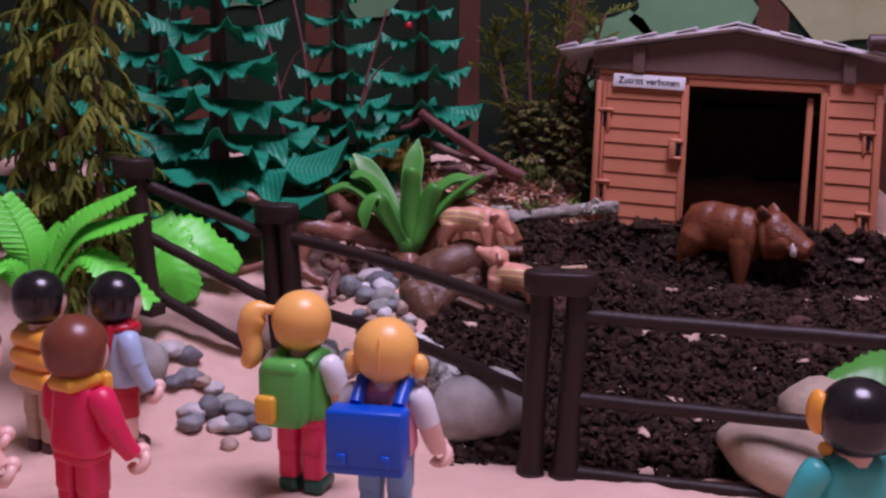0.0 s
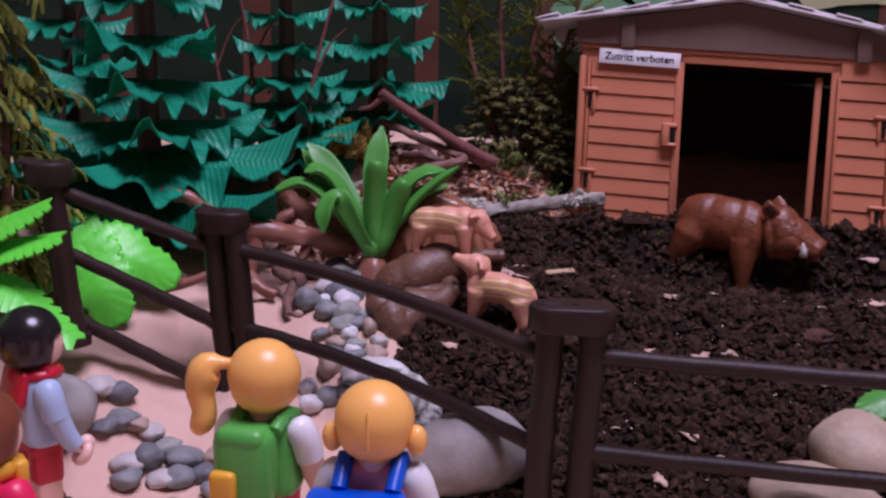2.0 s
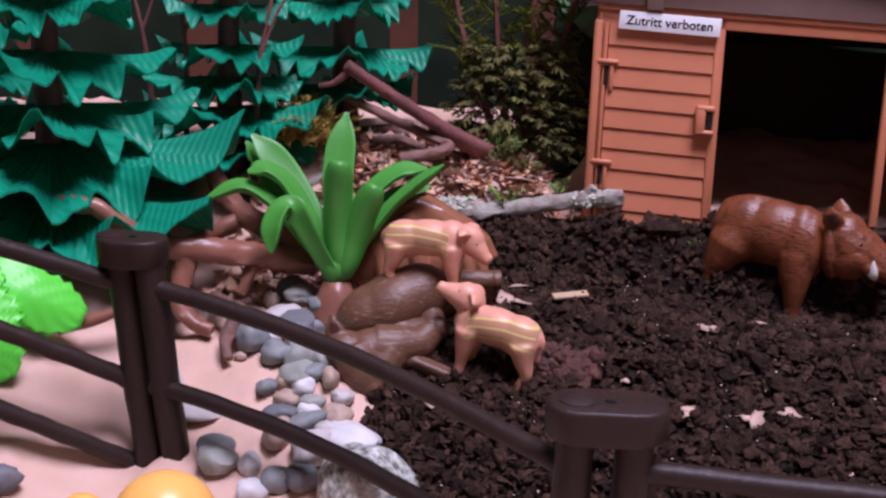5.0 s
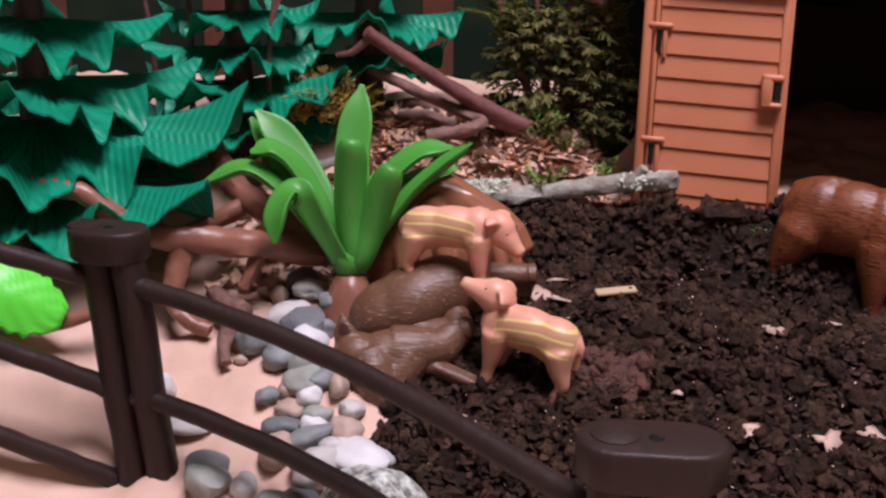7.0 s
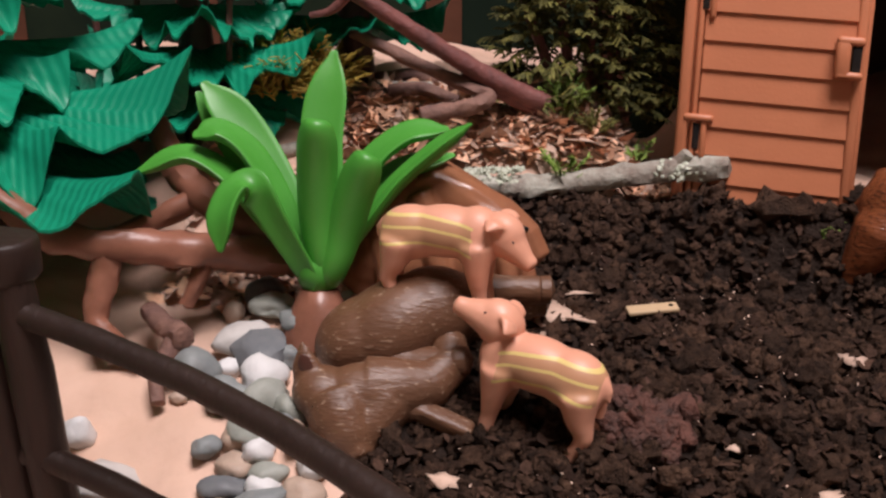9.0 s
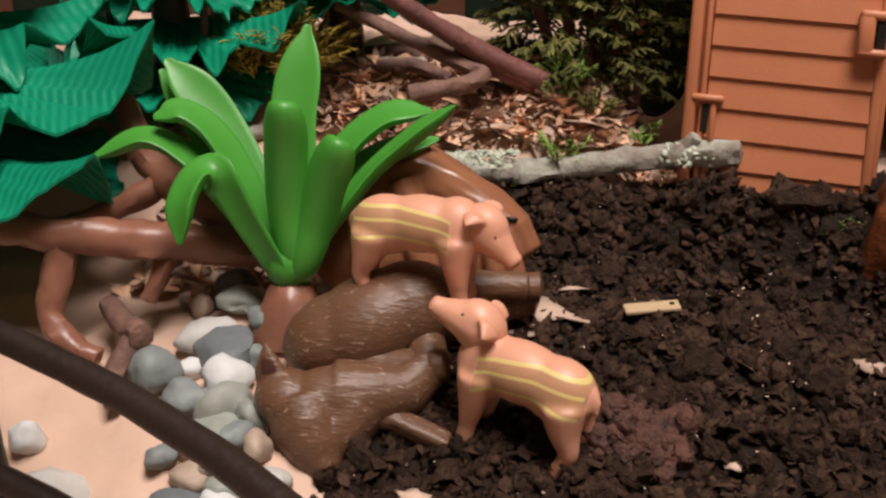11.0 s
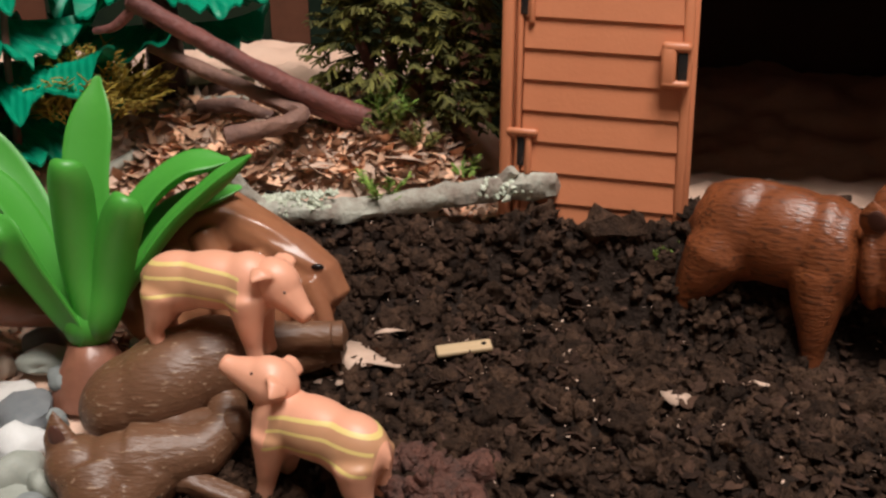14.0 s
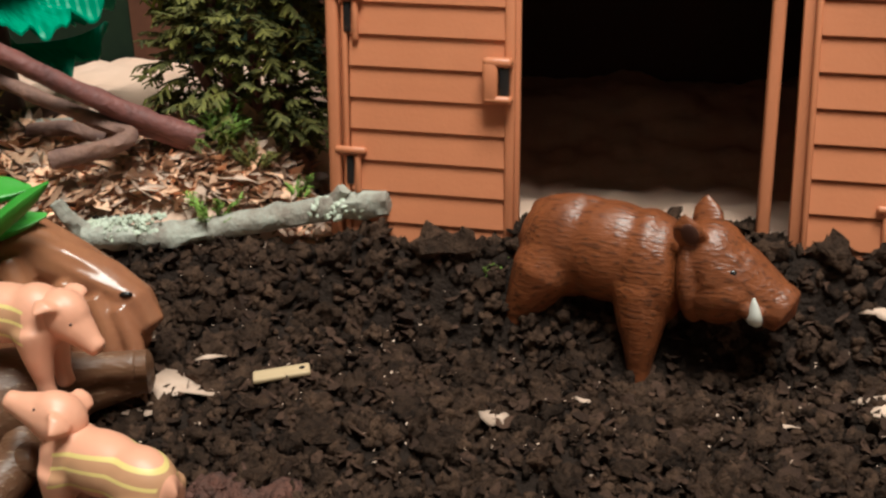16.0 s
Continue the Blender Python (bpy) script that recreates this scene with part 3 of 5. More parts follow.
# ---- the fence ----
def fence_panel(ends, rails, caps, leans, bow=0.0):
    """ends: two posts as (x, y, base, top); rails: heights at both ends."""
    (x0, y0, a0, b0), (x1, y1, a1, b1) = ends
    fence = thing("fence_panel", (x0, y0, a0), label="dark brown plastic rail fence panel with three rails", category="fence", group="fence round the wallow")
    way = Vector((x1 - x0, y1 - y0, 0)).normalized()
    for (x, y, a, b), lean in zip(ends, leans):
        bm = bmesh.new()
        p = Vector((x - x0, y - y0, a - a0))
        h = b - a
        tube(bm, [p + Vector((0.02 * math.sin(k), 0.02 * math.cos(k * 2), h * k / 10)) + Vector((lean * (1 - k / 10), 0, 0)) for k in range(11)], [0.72, 0.66] + [0.58] * 9, 12, wobble=0.10)
        tube(bm, [p + Vector((lean, 0, -0.1)), p + Vector((lean, 0, 0.45))], 0.78, 12)
        part("post", bm, M["fence"], fence)
    for za, zb in rails:
        bm = bmesh.new()
        p, q = Vector((0, 0, za - a0)), Vector((x1 - x0, y1 - y0, zb - a0))
        n = 24
        tube(bm, [p.lerp(q, k / n) + Vector((0, bow, 0.0)) * math.sin(math.pi * k / n) + Vector((0, 0, 0.015 * math.sin(k * 1.3))) for k in range(n + 1)],
             [0.43] + [0.35 + 0.008 * math.sin(k * 2.1) for k in range(n - 1)] + [0.43], 10, wobble=0.05)
        part("rail", bm, M["fence"], fence)
    for x, y, z, turn, w in caps:
        bm = bmesh.new()
        c = (x - x0, y - y0, z - 0.45 - a0)
        turned = pose(*c, 0, 0, turn)
        r, half = 0.95, w / 2 - 0.95
        rim = [(half + r * math.cos(k * math.pi / 9 - math.pi / 2), r * math.sin(k * math.pi / 9 - math.pi / 2)) for k in range(10)]
        rim += [(-px, -py) for px, py in rim]
        rings = []
        for grown, up in ((0.90, -0.62), (0.99, -0.50), (1.0, 0.25), (0.985, 0.36), (0.95, 0.43), (0.88, 0.46)):
            rings.append([bm.verts.new(turned @ Vector((px * grown, py * grown, up))) for px, py in rim])
        for lo, hi in zip(rings, rings[1:]):
            for k in range(len(rim)):
                bm.faces.new((lo[k], lo[(k + 1) % len(rim)], hi[(k + 1) % len(rim)], hi[k]))
        bm.faces.new(rings[0][::-1])
        bm.faces.new(rings[-1])
        d = turned @ Vector((-0.85, 0.05, 0.42))
        tube(bm, [d, d + Vector((0, 0, 0.07)), d + Vector((0, 0, 0.10))], [0.60, 0.58, 0.50], 20)
        cap = part("cap", bm, M["fence"], fence)
        bm = bmesh.new()
        d = turned @ Vector((0.08, -0.05, 0.44))
        tube(bm, [d, d + Vector((0, 0, 0.024))], 0.19, 12)
        part("hole", bm, M["eye"], cap, "dark peg hole")
    return fence


P1, P2, P3, P4 = (6.4, 40.7), (-9.95, 51.5), (-17.3, 48.4), (31.0, 36.0)
fence_panel([(P1[0] - 0.85, P1[1] + 0.12, 0.4, 10.0), (P2[0] + 0.62, P2[1] - 0.3, 2.2, 12.0)], [(8.65, 10.75), (4.6, 6.75), (0.95, 2.8)], [(P1[0], P1[1], 10.92, -4, 3.55), (P2[0], P2[1], 12.6, -10, 2.75)], (-0.4, 0.8), 1.5)
fence_panel([(P2[0] - 0.56, P2[1] + 0.1, 2.3, 12.0), (P3[0], P3[1], 6.6, 14.7)], [(10.7, 14.1), (6.8, 11.3), (3.2, 8.2)], [(P3[0], P3[1], 15.3, 10, 2.2)], (0.8, 0.8))
fence_panel([(P1[0] + 0.85, P1[1] - 0.1, 0.4, 10.0), (P4[0], P4[1], 0.4, 10.0)], [(8.8, 8.5), (4.7, 4.4), (0.95, 0.8)], [], (-0.4, 0))


# ---- toy animals; each looks along its own x ----
def striped_skin():
    """Pink plastic with printed pale lines on a brown band along the flanks."""
    m = material("piglet_pink_plastic", (0.72, 0.35, 0.23), 0.45, (0.64, 0.29, 0.18), 40, 0.5, 0.05, 400)
    n, l = m.node_tree.nodes, m.node_tree.links
    b = n["Principled BSDF"]
    skin = b.inputs["Base Color"].links[0].from_socket
    co = n.new("ShaderNodeTexCoord")
    xyz = n.new("ShaderNodeSeparateXYZ")
    l.new(co.outputs["Object"], xyz.inputs[0])

    def maths(op, a, b2):
        k = n.new("ShaderNodeMath")
        k.operation = op
        for i, v in enumerate((a, b2)):
            if isinstance(v, (int, float)):
                k.inputs[i].default_value = v
            else:
                l.new(v, k.inputs[i])
        return k.outputs[0]

    # height along a line that sags towards the shoulder
    x = maths("MULTIPLY", xyz.outputs["X"], 1 / U)
    z = maths("MULTIPLY", xyz.outputs["Z"], 1 / U)
    z = maths("ADD", z, maths("MULTIPLY", maths("MULTIPLY", maths("ADD", x, 0.7), maths("ADD", x, 0.7)), 0.09))
    z = maths("ADD", z, maths("MULTIPLY", x, 0.05))

    def inside(v, lo, hi):
        return maths("MULTIPLY", maths("GREATER_THAN", v, lo), maths("LESS_THAN", v, hi))

    span = inside(x, -2.15, 0.70)
    lines = maths("ADD", maths("ADD", inside(z, 2.73, 2.82), inside(z, 2.40, 2.49)), inside(z, 1.95, 2.04))
    lines = maths("MULTIPLY", lines, inside(x, -2.1, 0.75))
    band = maths("MULTIPLY", inside(z, 1.98, 2.78), span)

    def over(base, colour, fac):
        mix = n.new("ShaderNodeMix")
        mix.data_type = "RGBA"
        l.new(fac, mix.inputs["Factor"])
        l.new(base, mix.inputs["A"])
        mix.inputs["B"].default_value = (*colour, 1)
        return mix.outputs["Result"]

    l.new(over(over(skin, (0.50, 0.26, 0.14), band), (0.72, 0.55, 0.20), lines), b.inputs["Base Color"])
    return m


M["piglet"] = striped_skin()
M["piglet_head"] = material("piglet_head_plastic", (0.72, 0.35, 0.23), 0.45, (0.64, 0.29, 0.18), 40, 0.5, 0.05, 400)


def piglet(at, rot, scale=1.0, head_turn=0.0, head_up=0.0, neck=(1.25, 0, 2.35)):
    pig = thing("toy_piglet", at, rot, "pink plastic wild boar piglet with yellow printed stripes", "toy piglet", "striped piglets")
    pig.scale = (scale,) * 3
    bm = bmesh.new()
    ball(bm, (-1.25, 0, 2.15), (1.05, 0.78, 0.86))
    ball(bm, (-0.2, 0, 2.25), (1.35, 0.80, 0.82))
    ball(bm, (0.75, 0, 2.15), (0.85, 0.78, 0.95))
    for s in (-1, 1):
        tube(bm, [(-1.6, 0.38 * s, 2.0), (-1.75, 0.42 * s, 1.25), (-1.95, 0.42 * s, 0.75), (-1.72, 0.42 * s, 0.25), (-1.6, 0.42 * s, 0.0)], [0.62, 0.42, 0.27, 0.23, 0.27], 10)
        tube(bm, [(0.8, 0.42 * s, 2.0), (0.85, 0.46 * s, 1.1), (0.92, 0.46 * s, 0.45), (0.98, 0.46 * s, 0.0)], [0.58, 0.38, 0.25, 0.28], 10)
    tube(bm, [(-2.15, 0, 2.45), (-2.38, 0.05, 2.2), (-2.40, 0.1, 1.85)], [0.14, 0.1, 0.07], 6)
    moulded(part("body", bm, M["piglet"], pig), 0.075, 16)
    bm = bmesh.new()
    ball(bm, (0.25, 0, 0.0), (0.85, 0.66, 0.76))
    tube(bm, [(0.35, 0, -0.05), (0.9, 0, -0.32), (1.3, 0, -0.55), (1.58, 0, -0.68)], [0.68, 0.50, 0.34, 0.28], 12)
    for s in (-1, 1):
        tube(bm, [(0.2, 0.42 * s, 0.40), (0.14, 0.74 * s, 0.50), (0.10, 1.10 * s, 0.36)], [0.38, 0.36, 0.10], 8, flat=0.45)
    head = moulded(part("head", bm, M["piglet_head"], pig), 0.07, 5)
    head.matrix_basis = pose(neck[0] * U, neck[1] * U, neck[2] * U, 0, -head_up, head_turn) @ Matrix.Scale(0.9, 4)
    for s in (-1, 1):
        bm = bmesh.new()
        ball(bm, (0.86, 0.43 * s, 0.06), (0.055, 0.045, 0.045), u=8, v=6)
        part("eye", bm, M["cocoa"], head, "small painted eye")
    return pig


piglet((1.5, 57.1, 9.0), (0, 0, -10), 1.0, -12, -14)
piglet((3.72, 54.95, 5.75), (0, -6, 153), 1.04, 16, 42, (0.95, 0, 2.95))


def boar():
    ob = thing("toy_boar", (18.5, 62.5, 6.2), (0, 0, -29), "reddish brown plastic wild boar with white tusks standing in mud", "toy boar")
    bm = bmesh.new()
    ball(bm, (-1.7, 0, 4.15), (1.7, 1.25, 1.72), (0, 8, 0))
    ball(bm, (-0.3, 0, 4.15), (2.0, 1.38, 1.66))
    ball(bm, (0.95, 0, 3.85), (1.1, 1.42, 1.85))
    ball(bm, (1.5, 0, 3.75), (0.72, 1.36, 1.72))
    for s in (-1, 1):
        tube(bm, [(-2.0, 0.35 * s, 4.2), (-2.35, 0.5 * s, 3.4), (-2.8, 0.66 * s, 2.5), (-3.15, 0.76 * s, 1.8), (-3.1, 0.8 * s, 1.1), (-2.95, 0.8 * s, -0.5)], [0.9, 1.1, 0.80, 0.50, 0.36, 0.36], 14)
        tube(bm, [(0.9, 0.4 * s, 4.2), (0.92, 0.5 * s, 3.3), (0.96, 0.66 * s, 2.3), (1.0, 0.78 * s, 1.5), (1.0, 0.84 * s, 0.7), (1.0, 0.88 * s, -0.5)], [0.7, 1.0, 0.82, 0.58, 0.40, 0.37], 14)
    tube(bm, [(-3.3, 0, 4.3), (-3.62, 0.1, 3.5), (-3.6, 0.1, 2.7)], [0.2, 0.15, 0.1], 6)
    for k in range(11):
        ball(bm, (-2.6 + 0.40 * k, 0, 5.72 - 0.03 * (k - 3.0) ** 2), (0.42, 0.30, 0.22), (0, -14, 0), u=8, v=6)
    moulded(part("body", bm, M["boar"], ob), 0.09, 12)
    bm = bmesh.new()
    ball(bm, (0.12, 0, -0.28), (0.52, 1.30, 1.58))
    ball(bm, (0.62, 0, 0.15), (1.12, 1.16, 1.32))
    ball(bm, (0.85, 0, -0.6), (1.2, 1.2, 1.2))
    tube(bm, [(0.7, 0, -0.1), (1.5, 0, -0.42), (2.1, 0, -0.80), (2.6, 0, -1.12)], [1.25, 1.06, 0.86, 0.72], 16)
    tube(bm, [(2.55, 0, -1.08), (2.86, 0, -1.26)], [0.78, 0.72], 14)
    for s in (-1, 1):
        tube(bm, [(1.0, 0.62 * s, 0.62), (1.45, 0.64 * s, 0.40), (1.85, 0.50 * s, 0.02)], [0.26, 0.24, 0.18], 8)
        tube(bm, [(0.28, 0.72 * s, 0.85), (0.22, 0.95 * s, 1.25), (0.16, 1.05 * s, 1.55), (0.14, 1.12 * s, 1.9)], [0.46, 0.52, 0.40, 0.06], 14, flat=0.4)
        ball(bm, (1.15, 0.72 * s, -0.62), (0.85, 0.48, 0.66))
        tube(bm, [(1.75, 0.72 * s, -0.95), (2.3, 0.70 * s, -1.2)], [0.36, 0.30], 8)
    head = moulded(part("head", bm, M["boar"], ob), 0.07, 2)
    head.matrix_basis = pose(2.3 * U, 0, 4.1 * U, 0, -4, -3)
    for s in (-1, 1):
        bm = bmesh.new()
        tube(bm, curve([(2.0, 0.70 * s, -1.35), (2.12, 0.92 * s, -1.15), (2.12, 0.98 * s, -0.55)], 4), [0.22, 0.27, 0.29, 0.28, 0.26, 0.22, 0.17, 0.11, 0.03], 8, flat=0.7)
        part("tusk", bm, M["tusk"], head, "white plastic tusk")
        bm = bmesh.new()
        ball(bm, (1.46, 0.88 * s, 0.12), (0.17, 0.12, 0.12), u=10, v=6)
        part("eye", bm, M["eye"], head, "small dark painted eye")
        # cocoa-coloured ball in place of the shade inside the ear cup
        bm = bmesh.new()
        ball(bm, (0.30, 1.13 * s, 1.28), (0.28, 0.06, 0.38), (-16 * s, -8, 0), u=14, v=8)
        part("ear_shade", bm, M["cocoa"], head, "dark brown inset for the shade in the ear")
    return ob


boar()


def dead_sow():
    ob = thing("toy_sow", (0, 56, 6.0), (0, 0, 0), "dark brown plastic wild sow lying on its side by the stones", "toy boar")
    o = Vector((0, 56, 6.0))

    def w(*p):
        return Vector(p) - o

    bm = bmesh.new()
    ball(bm, w(-1.25, 57.0, 7.85), (1.6, 1.35, 1.2), (0, -26, 18), u=28, v=16)
    ball(bm, w(-0.25, 57.2, 8.2), (2.1, 1.5, 1.38), (0, -24, 20), u=28, v=16)
    ball(bm, w(0.8, 57.6, 8.5), (1.6, 1.4, 1.4), (0, -10, 18), u=28, v=16)
    tube(bm, [w(1.1, 57.9, 8.7), w(2.3, 58.2, 8.9), w(3.3, 58.3, 9.0), w(4.2, 58.35, 9.0)], [0.98, 0.66, 0.46, 0.46], 12)
    tube(bm, [w(1.4, 58.1, 7.9), w(2.8, 58.4, 8.2), w(4.1, 58.7, 8.4)], [0.9, 0.56, 0.42], 12)
    moulded(part("body", bm, M["sow"], ob), 0.075, 8)
    for end in (w(4.50, 58.36, 9.0), w(4.38, 58.75, 8.42)):
        bm = bmesh.new()
        tube(bm, [end - Vector((0.3, 0.03, 0.0)), end, end + Vector((0.05, 0, 0))], [0.44, 0.46, 0.36], 14)
        part("hoof", bm, M["sow"], ob)
    bm = bmesh.new()
    tube(bm, [w(-0.5, 56.25, 7.45), w(0.4, 56.1, 7.35), w(1.2, 56.0, 7.45), w(1.75, 55.95, 7.55)], [0.62, 0.56, 0.50, 0.47], 14)
    tube(bm, [w(1.72, 55.95, 7.55), w(2.05, 55.9, 7.6)], [0.50, 0.44], 14)
    moulded(part("foreleg", bm, M["sow"], ob), 0.07, 1)
    bm = bmesh.new()
    box(bm, w(1.42, 54.72, 6.17), (1.75, 0.62, 0.56), 0.14, (14, 20, -10))
    tube(bm, [w(-0.2, 55.15, 6.6), w(0.4, 54.98, 6.5), w(0.9, 54.85, 6.35)], [0.62, 0.48, 0.34], 12)
    moulded(part("foreleg", bm, M["sow"], ob), 0.06, 1)
    bm = bmesh.new()
    ball(bm, w(-2.15, 54.95, 6.85), (0.98, 0.92, 0.82), (0, 18, 0), u=24, v=14)
    ball(bm, w(-0.75, 55.05, 6.75), (1.6, 0.95, 1.02), (0, 8, 8), u=24, v=14)
    tube(bm, [w(-0.9, 55.15, 6.9), w(0.1, 55.3, 6.9), w(1.0, 55.55, 7.0), w(1.5, 56.1, 7.4), w(1.4, 56.8, 7.9)], [1.02, 0.94, 0.74, 0.66, 0.55], 16)
    tube(bm, [w(-1.75, 54.8, 6.7), w(-1.5, 54.35, 6.25), w(-1.22, 54.0, 5.85), w(-1.02, 53.78, 5.6)], [1.05, 1.0, 0.78, 0.52], 18)
    tube(bm, [w(-0.4, 54.95, 6.6), w(-0.75, 54.4, 6.1), w(-1.0, 53.95, 5.7)], [0.95, 0.75, 0.42], 14)
    tube(bm, [w(-1.04, 53.8, 5.62), w(-0.92, 53.62, 5.45)], [0.52, 0.44], 14)
    tube(bm, [w(-2.55, 54.95, 7.25), w(-2.68, 55.0, 7.75), w(-2.80, 55.15, 8.42)], [0.52, 0.44, 0.06], 12, flat=0.55)
    head = moulded(part("head", bm, M["sow"], ob), 0.06, 14)
    bm = bmesh.new()
    ball(bm, w(-2.24, 54.02, 6.86), (0.14, 0.11, 0.12), u=10, v=6)
    part("eye", bm, M["eye"], head, "small dark painted eye")
    # shade of the ear cup, made as a flat cocoa-coloured ball
    bm = bmesh.new()
    ball(bm, w(-2.64, 54.80, 7.75), (0.22, 0.07, 0.42), (0, -12, 0), u=12, v=8)
    part("ear_shade", bm, M["cocoa"], head, "dark brown inset for the shade in the ear")
    return ob


dead_sow()


def root_mound():
    o = Vector((1.2, 61, 7.4))
    ob = thing("root_mound", o, (0, 0, 0), "glossy mid brown plastic root mound with a dark peg hole", "toy root")

    def w(*p):
        return Vector(p) - o

    bm = bmesh.new()
    tube(bm, [w(-1.6, 61.4, 10.2), w(-0.5, 61.6, 11.1), w(0.7, 61.5, 11.5), w(1.7, 61.2, 11.0), w(2.8, 60.95, 10.4), w(3.6, 60.7, 9.85), w(4.0, 60.5, 9.2)], [0.9, 1.05, 0.98, 0.92, 0.88, 0.80, 0.62], 16, wobble=0.2)
    ball(bm, w(-0.6, 60.9, 9.2), (2.3, 1.3, 1.9))
    ball(bm, w(2.2, 60.8, 9.1), (1.9, 1.1, 1.4))
    for x, y, z, r in ((-1.3, 60.3, 10.2, 0.5), (0.2, 60.6, 11.4, 0.52), (1.75, 60.45, 10.7, 0.42), (2.65, 60.25, 10.3, 0.36), (3.35, 60.1, 10.0, 0.34)):
        tube(bm, curve([w(x, y, z), w(x + 0.45, y - 0.45, z - 1.0), w(x + 0.6, y - 0.75, z - 2.0), w(x + 0.95, y - 0.85, z - 3.2)], 4), grow(r, r * 0.7, 13), 10)
    moulded(part("mound", bm, M["sowpink"], ob), 0.075, 2)
    bm = bmesh.new()
    ball(bm, w(3.62, 60.10, 10.46), (0.20, 0.12, 0.09), (-40, 0, 0), u=14, v=8)
    part("peg_hole", bm, M["eye"], ob, "dark round peg hole")
    return ob


root_mound()


# ---- toy and real plants ----
def blade(bm, pts, widths, thick, dish, facing):
    """A thick moulded leaf blade: dished on the facing side, rounded on the other."""
    rings, k = [], 16
    for i, p in enumerate(pts):
        way = (pts[min(i + 1, len(pts) - 1)] - pts[max(i - 1, 0)]).normalized()
        side = way.cross(facing).normalized()
        face = side.cross(way)
        w = widths[i]
        th = min(thick, w * 0.55)
        ring = []
        for j in range(k):
            a = 2 * math.pi * j / k
            s, h = math.cos(a), math.sin(a)
            ring.append(bm.verts.new(p + side * s * w + face * (dish * w * s * s + th * h * (0.45 if h > 0 else 1.0))))
        rings.append(ring)
    for a, b in zip(rings, rings[1:]):
        for j in range(k):
            bm.faces.new((a[j], a[(j + 1) % k], b[(j + 1) % k], b[j]))
    bm.faces.new(rings[0][::-1])
    bm.faces.new(rings[-1])


def strap_plant():
    ob = thing("strap_leaf_plant", (-2.9, 58.3, 8.0), (0, 0, 0), "glossy green plastic plant with long strap leaves on a brown foot", "toy plant")
    bm = bmesh.new()
    tube(bm, [(0, 0.2, -0.9), (0, 0.2, -0.2), (0, 0.25, 0.35), (0, 0.3, 0.75)], [1.25, 1.05, 0.78, 0.6], 20, wobble=0.16)
    tube(bm, [(0, 0.1, -0.9), (0.7, -0.2, -0.5), (1.6, -0.1, -0.7)], [0.7, 0.6, 0.4], 12)
    part("foot", bm, M["root"], ob, "brown plastic foot")
    bm = bmesh.new()
    ball(bm, (0.0, 0.28, 1.35), (0.72, 0.62, 0.75))
    part("crown", bm, M["strap"], ob)

    def strap_leaf(line, wide, side, blunt=0.25, dish=0.3):
        pts = curve([Vector((0.25 * line[0][0], 0.3, 0.85))] + [Vector(p) for p in line], 8)
        m = len(pts)
        widths = []
        for i in range(m):
            t = i / (m - 1)
            widths.append(wide * (0.62 + 0.38 * ss(0.05, 0.6, t)) * (1 - (1 - blunt) * max(0, (t - 0.82) / 0.18) ** 2.2))
        way = (pts[-1] - pts[-2]).normalized()
        for reach, narrow in ((0.09, 0.86), (0.16, 0.62), (0.20, 0.25)):
            pts.append(pts[m - 1] + way * reach * wide / 0.55)
            widths.append(widths[m - 1] * narrow)
        bm = bmesh.new()
        blade(bm, pts, widths, 0.30, dish, Vector(side))
        part("leaf", bm, M["strap"], ob)

    strap_leaf([(0.11, 0.58, 1.59), (0.07, 1.30, 3.68), (-0.02, 2.0, 5.50), (0.25, 2.9, 7.80)], 0.70, (0, -1, 0.3))
    strap_leaf([(0.16, 0.03, 1.54), (0.02, 0.10, 3.10), (0.06, 0.0, 4.78), (0.18, -0.25, 6.15)], 0.66, (0.1, 1, 0.2), 0.75, 0.40)
    strap_leaf([(0.43, -0.09, 1.42), (0.82, 0.00, 2.70), (1.22, -0.1, 4.03), (1.70, -0.3, 5.15)], 0.64, (0.2, 1, 0.1), 0.75, 0.40)
    strap_leaf([(-0.31, 0.54, 1.60), (-1.27, 1.30, 3.50), (-2.51, 2.10, 5.41), (-3.85, 2.4, 6.85)], 0.66, (0.4, -0.9, 0.4), 0.3)
    strap_leaf([(-0.45, 0.72, 1.53), (-1.99, 1.9, 3.30), (-3.34, 2.7, 5.09), (-4.25, 2.8, 6.5)], 0.46, (0.4, -0.9, 0.4), 0.3)
    strap_leaf([(-0.42, 0.28, 1.51), (-1.29, 0.9, 3.49), (-2.26, 1.2, 5.0), (-3.16, 1.2, 5.66), (-3.80, 1.0, 5.58)], 0.55, (0.3, -0.25, 0.95), 0.45)
    strap_leaf([(-0.42, 0.25, 1.43), (-1.69, 0.7, 2.86), (-2.94, 0.95, 4.25), (-4.26, 0.95, 4.93), (-5.65, 0.6, 4.46)], 0.52, (0.1, -0.2, 0.95), 0.35)
    strap_leaf([(-0.25, -0.07, 1.39), (-1.05, -0.13, 2.87), (-1.71, -0.09, 4.02), (-2.26, -0.37, 4.28), (-2.60, -0.97, 3.61), (-2.62, -1.39, 2.70)], 0.58, (-0.55, -0.65, 0.65), 0.35)
    strap_leaf([(0.28, 0.54, 1.44), (0.72, 1.3, 3.04), (1.52, 2.0, 4.50), (2.66, 2.4, 5.38), (3.85, 2.5, 5.55)], 0.56, (-0.2, -0.4, 0.9), 0.35)
    strap_leaf([(0.44, 0.22, 1.39), (1.27, 0.7, 2.56), (2.35, 1.25, 3.95), (3.56, 1.6, 5.0), (4.66, 1.8, 5.80)], 0.52, (-0.5, -0.15, 0.85), 0.3)
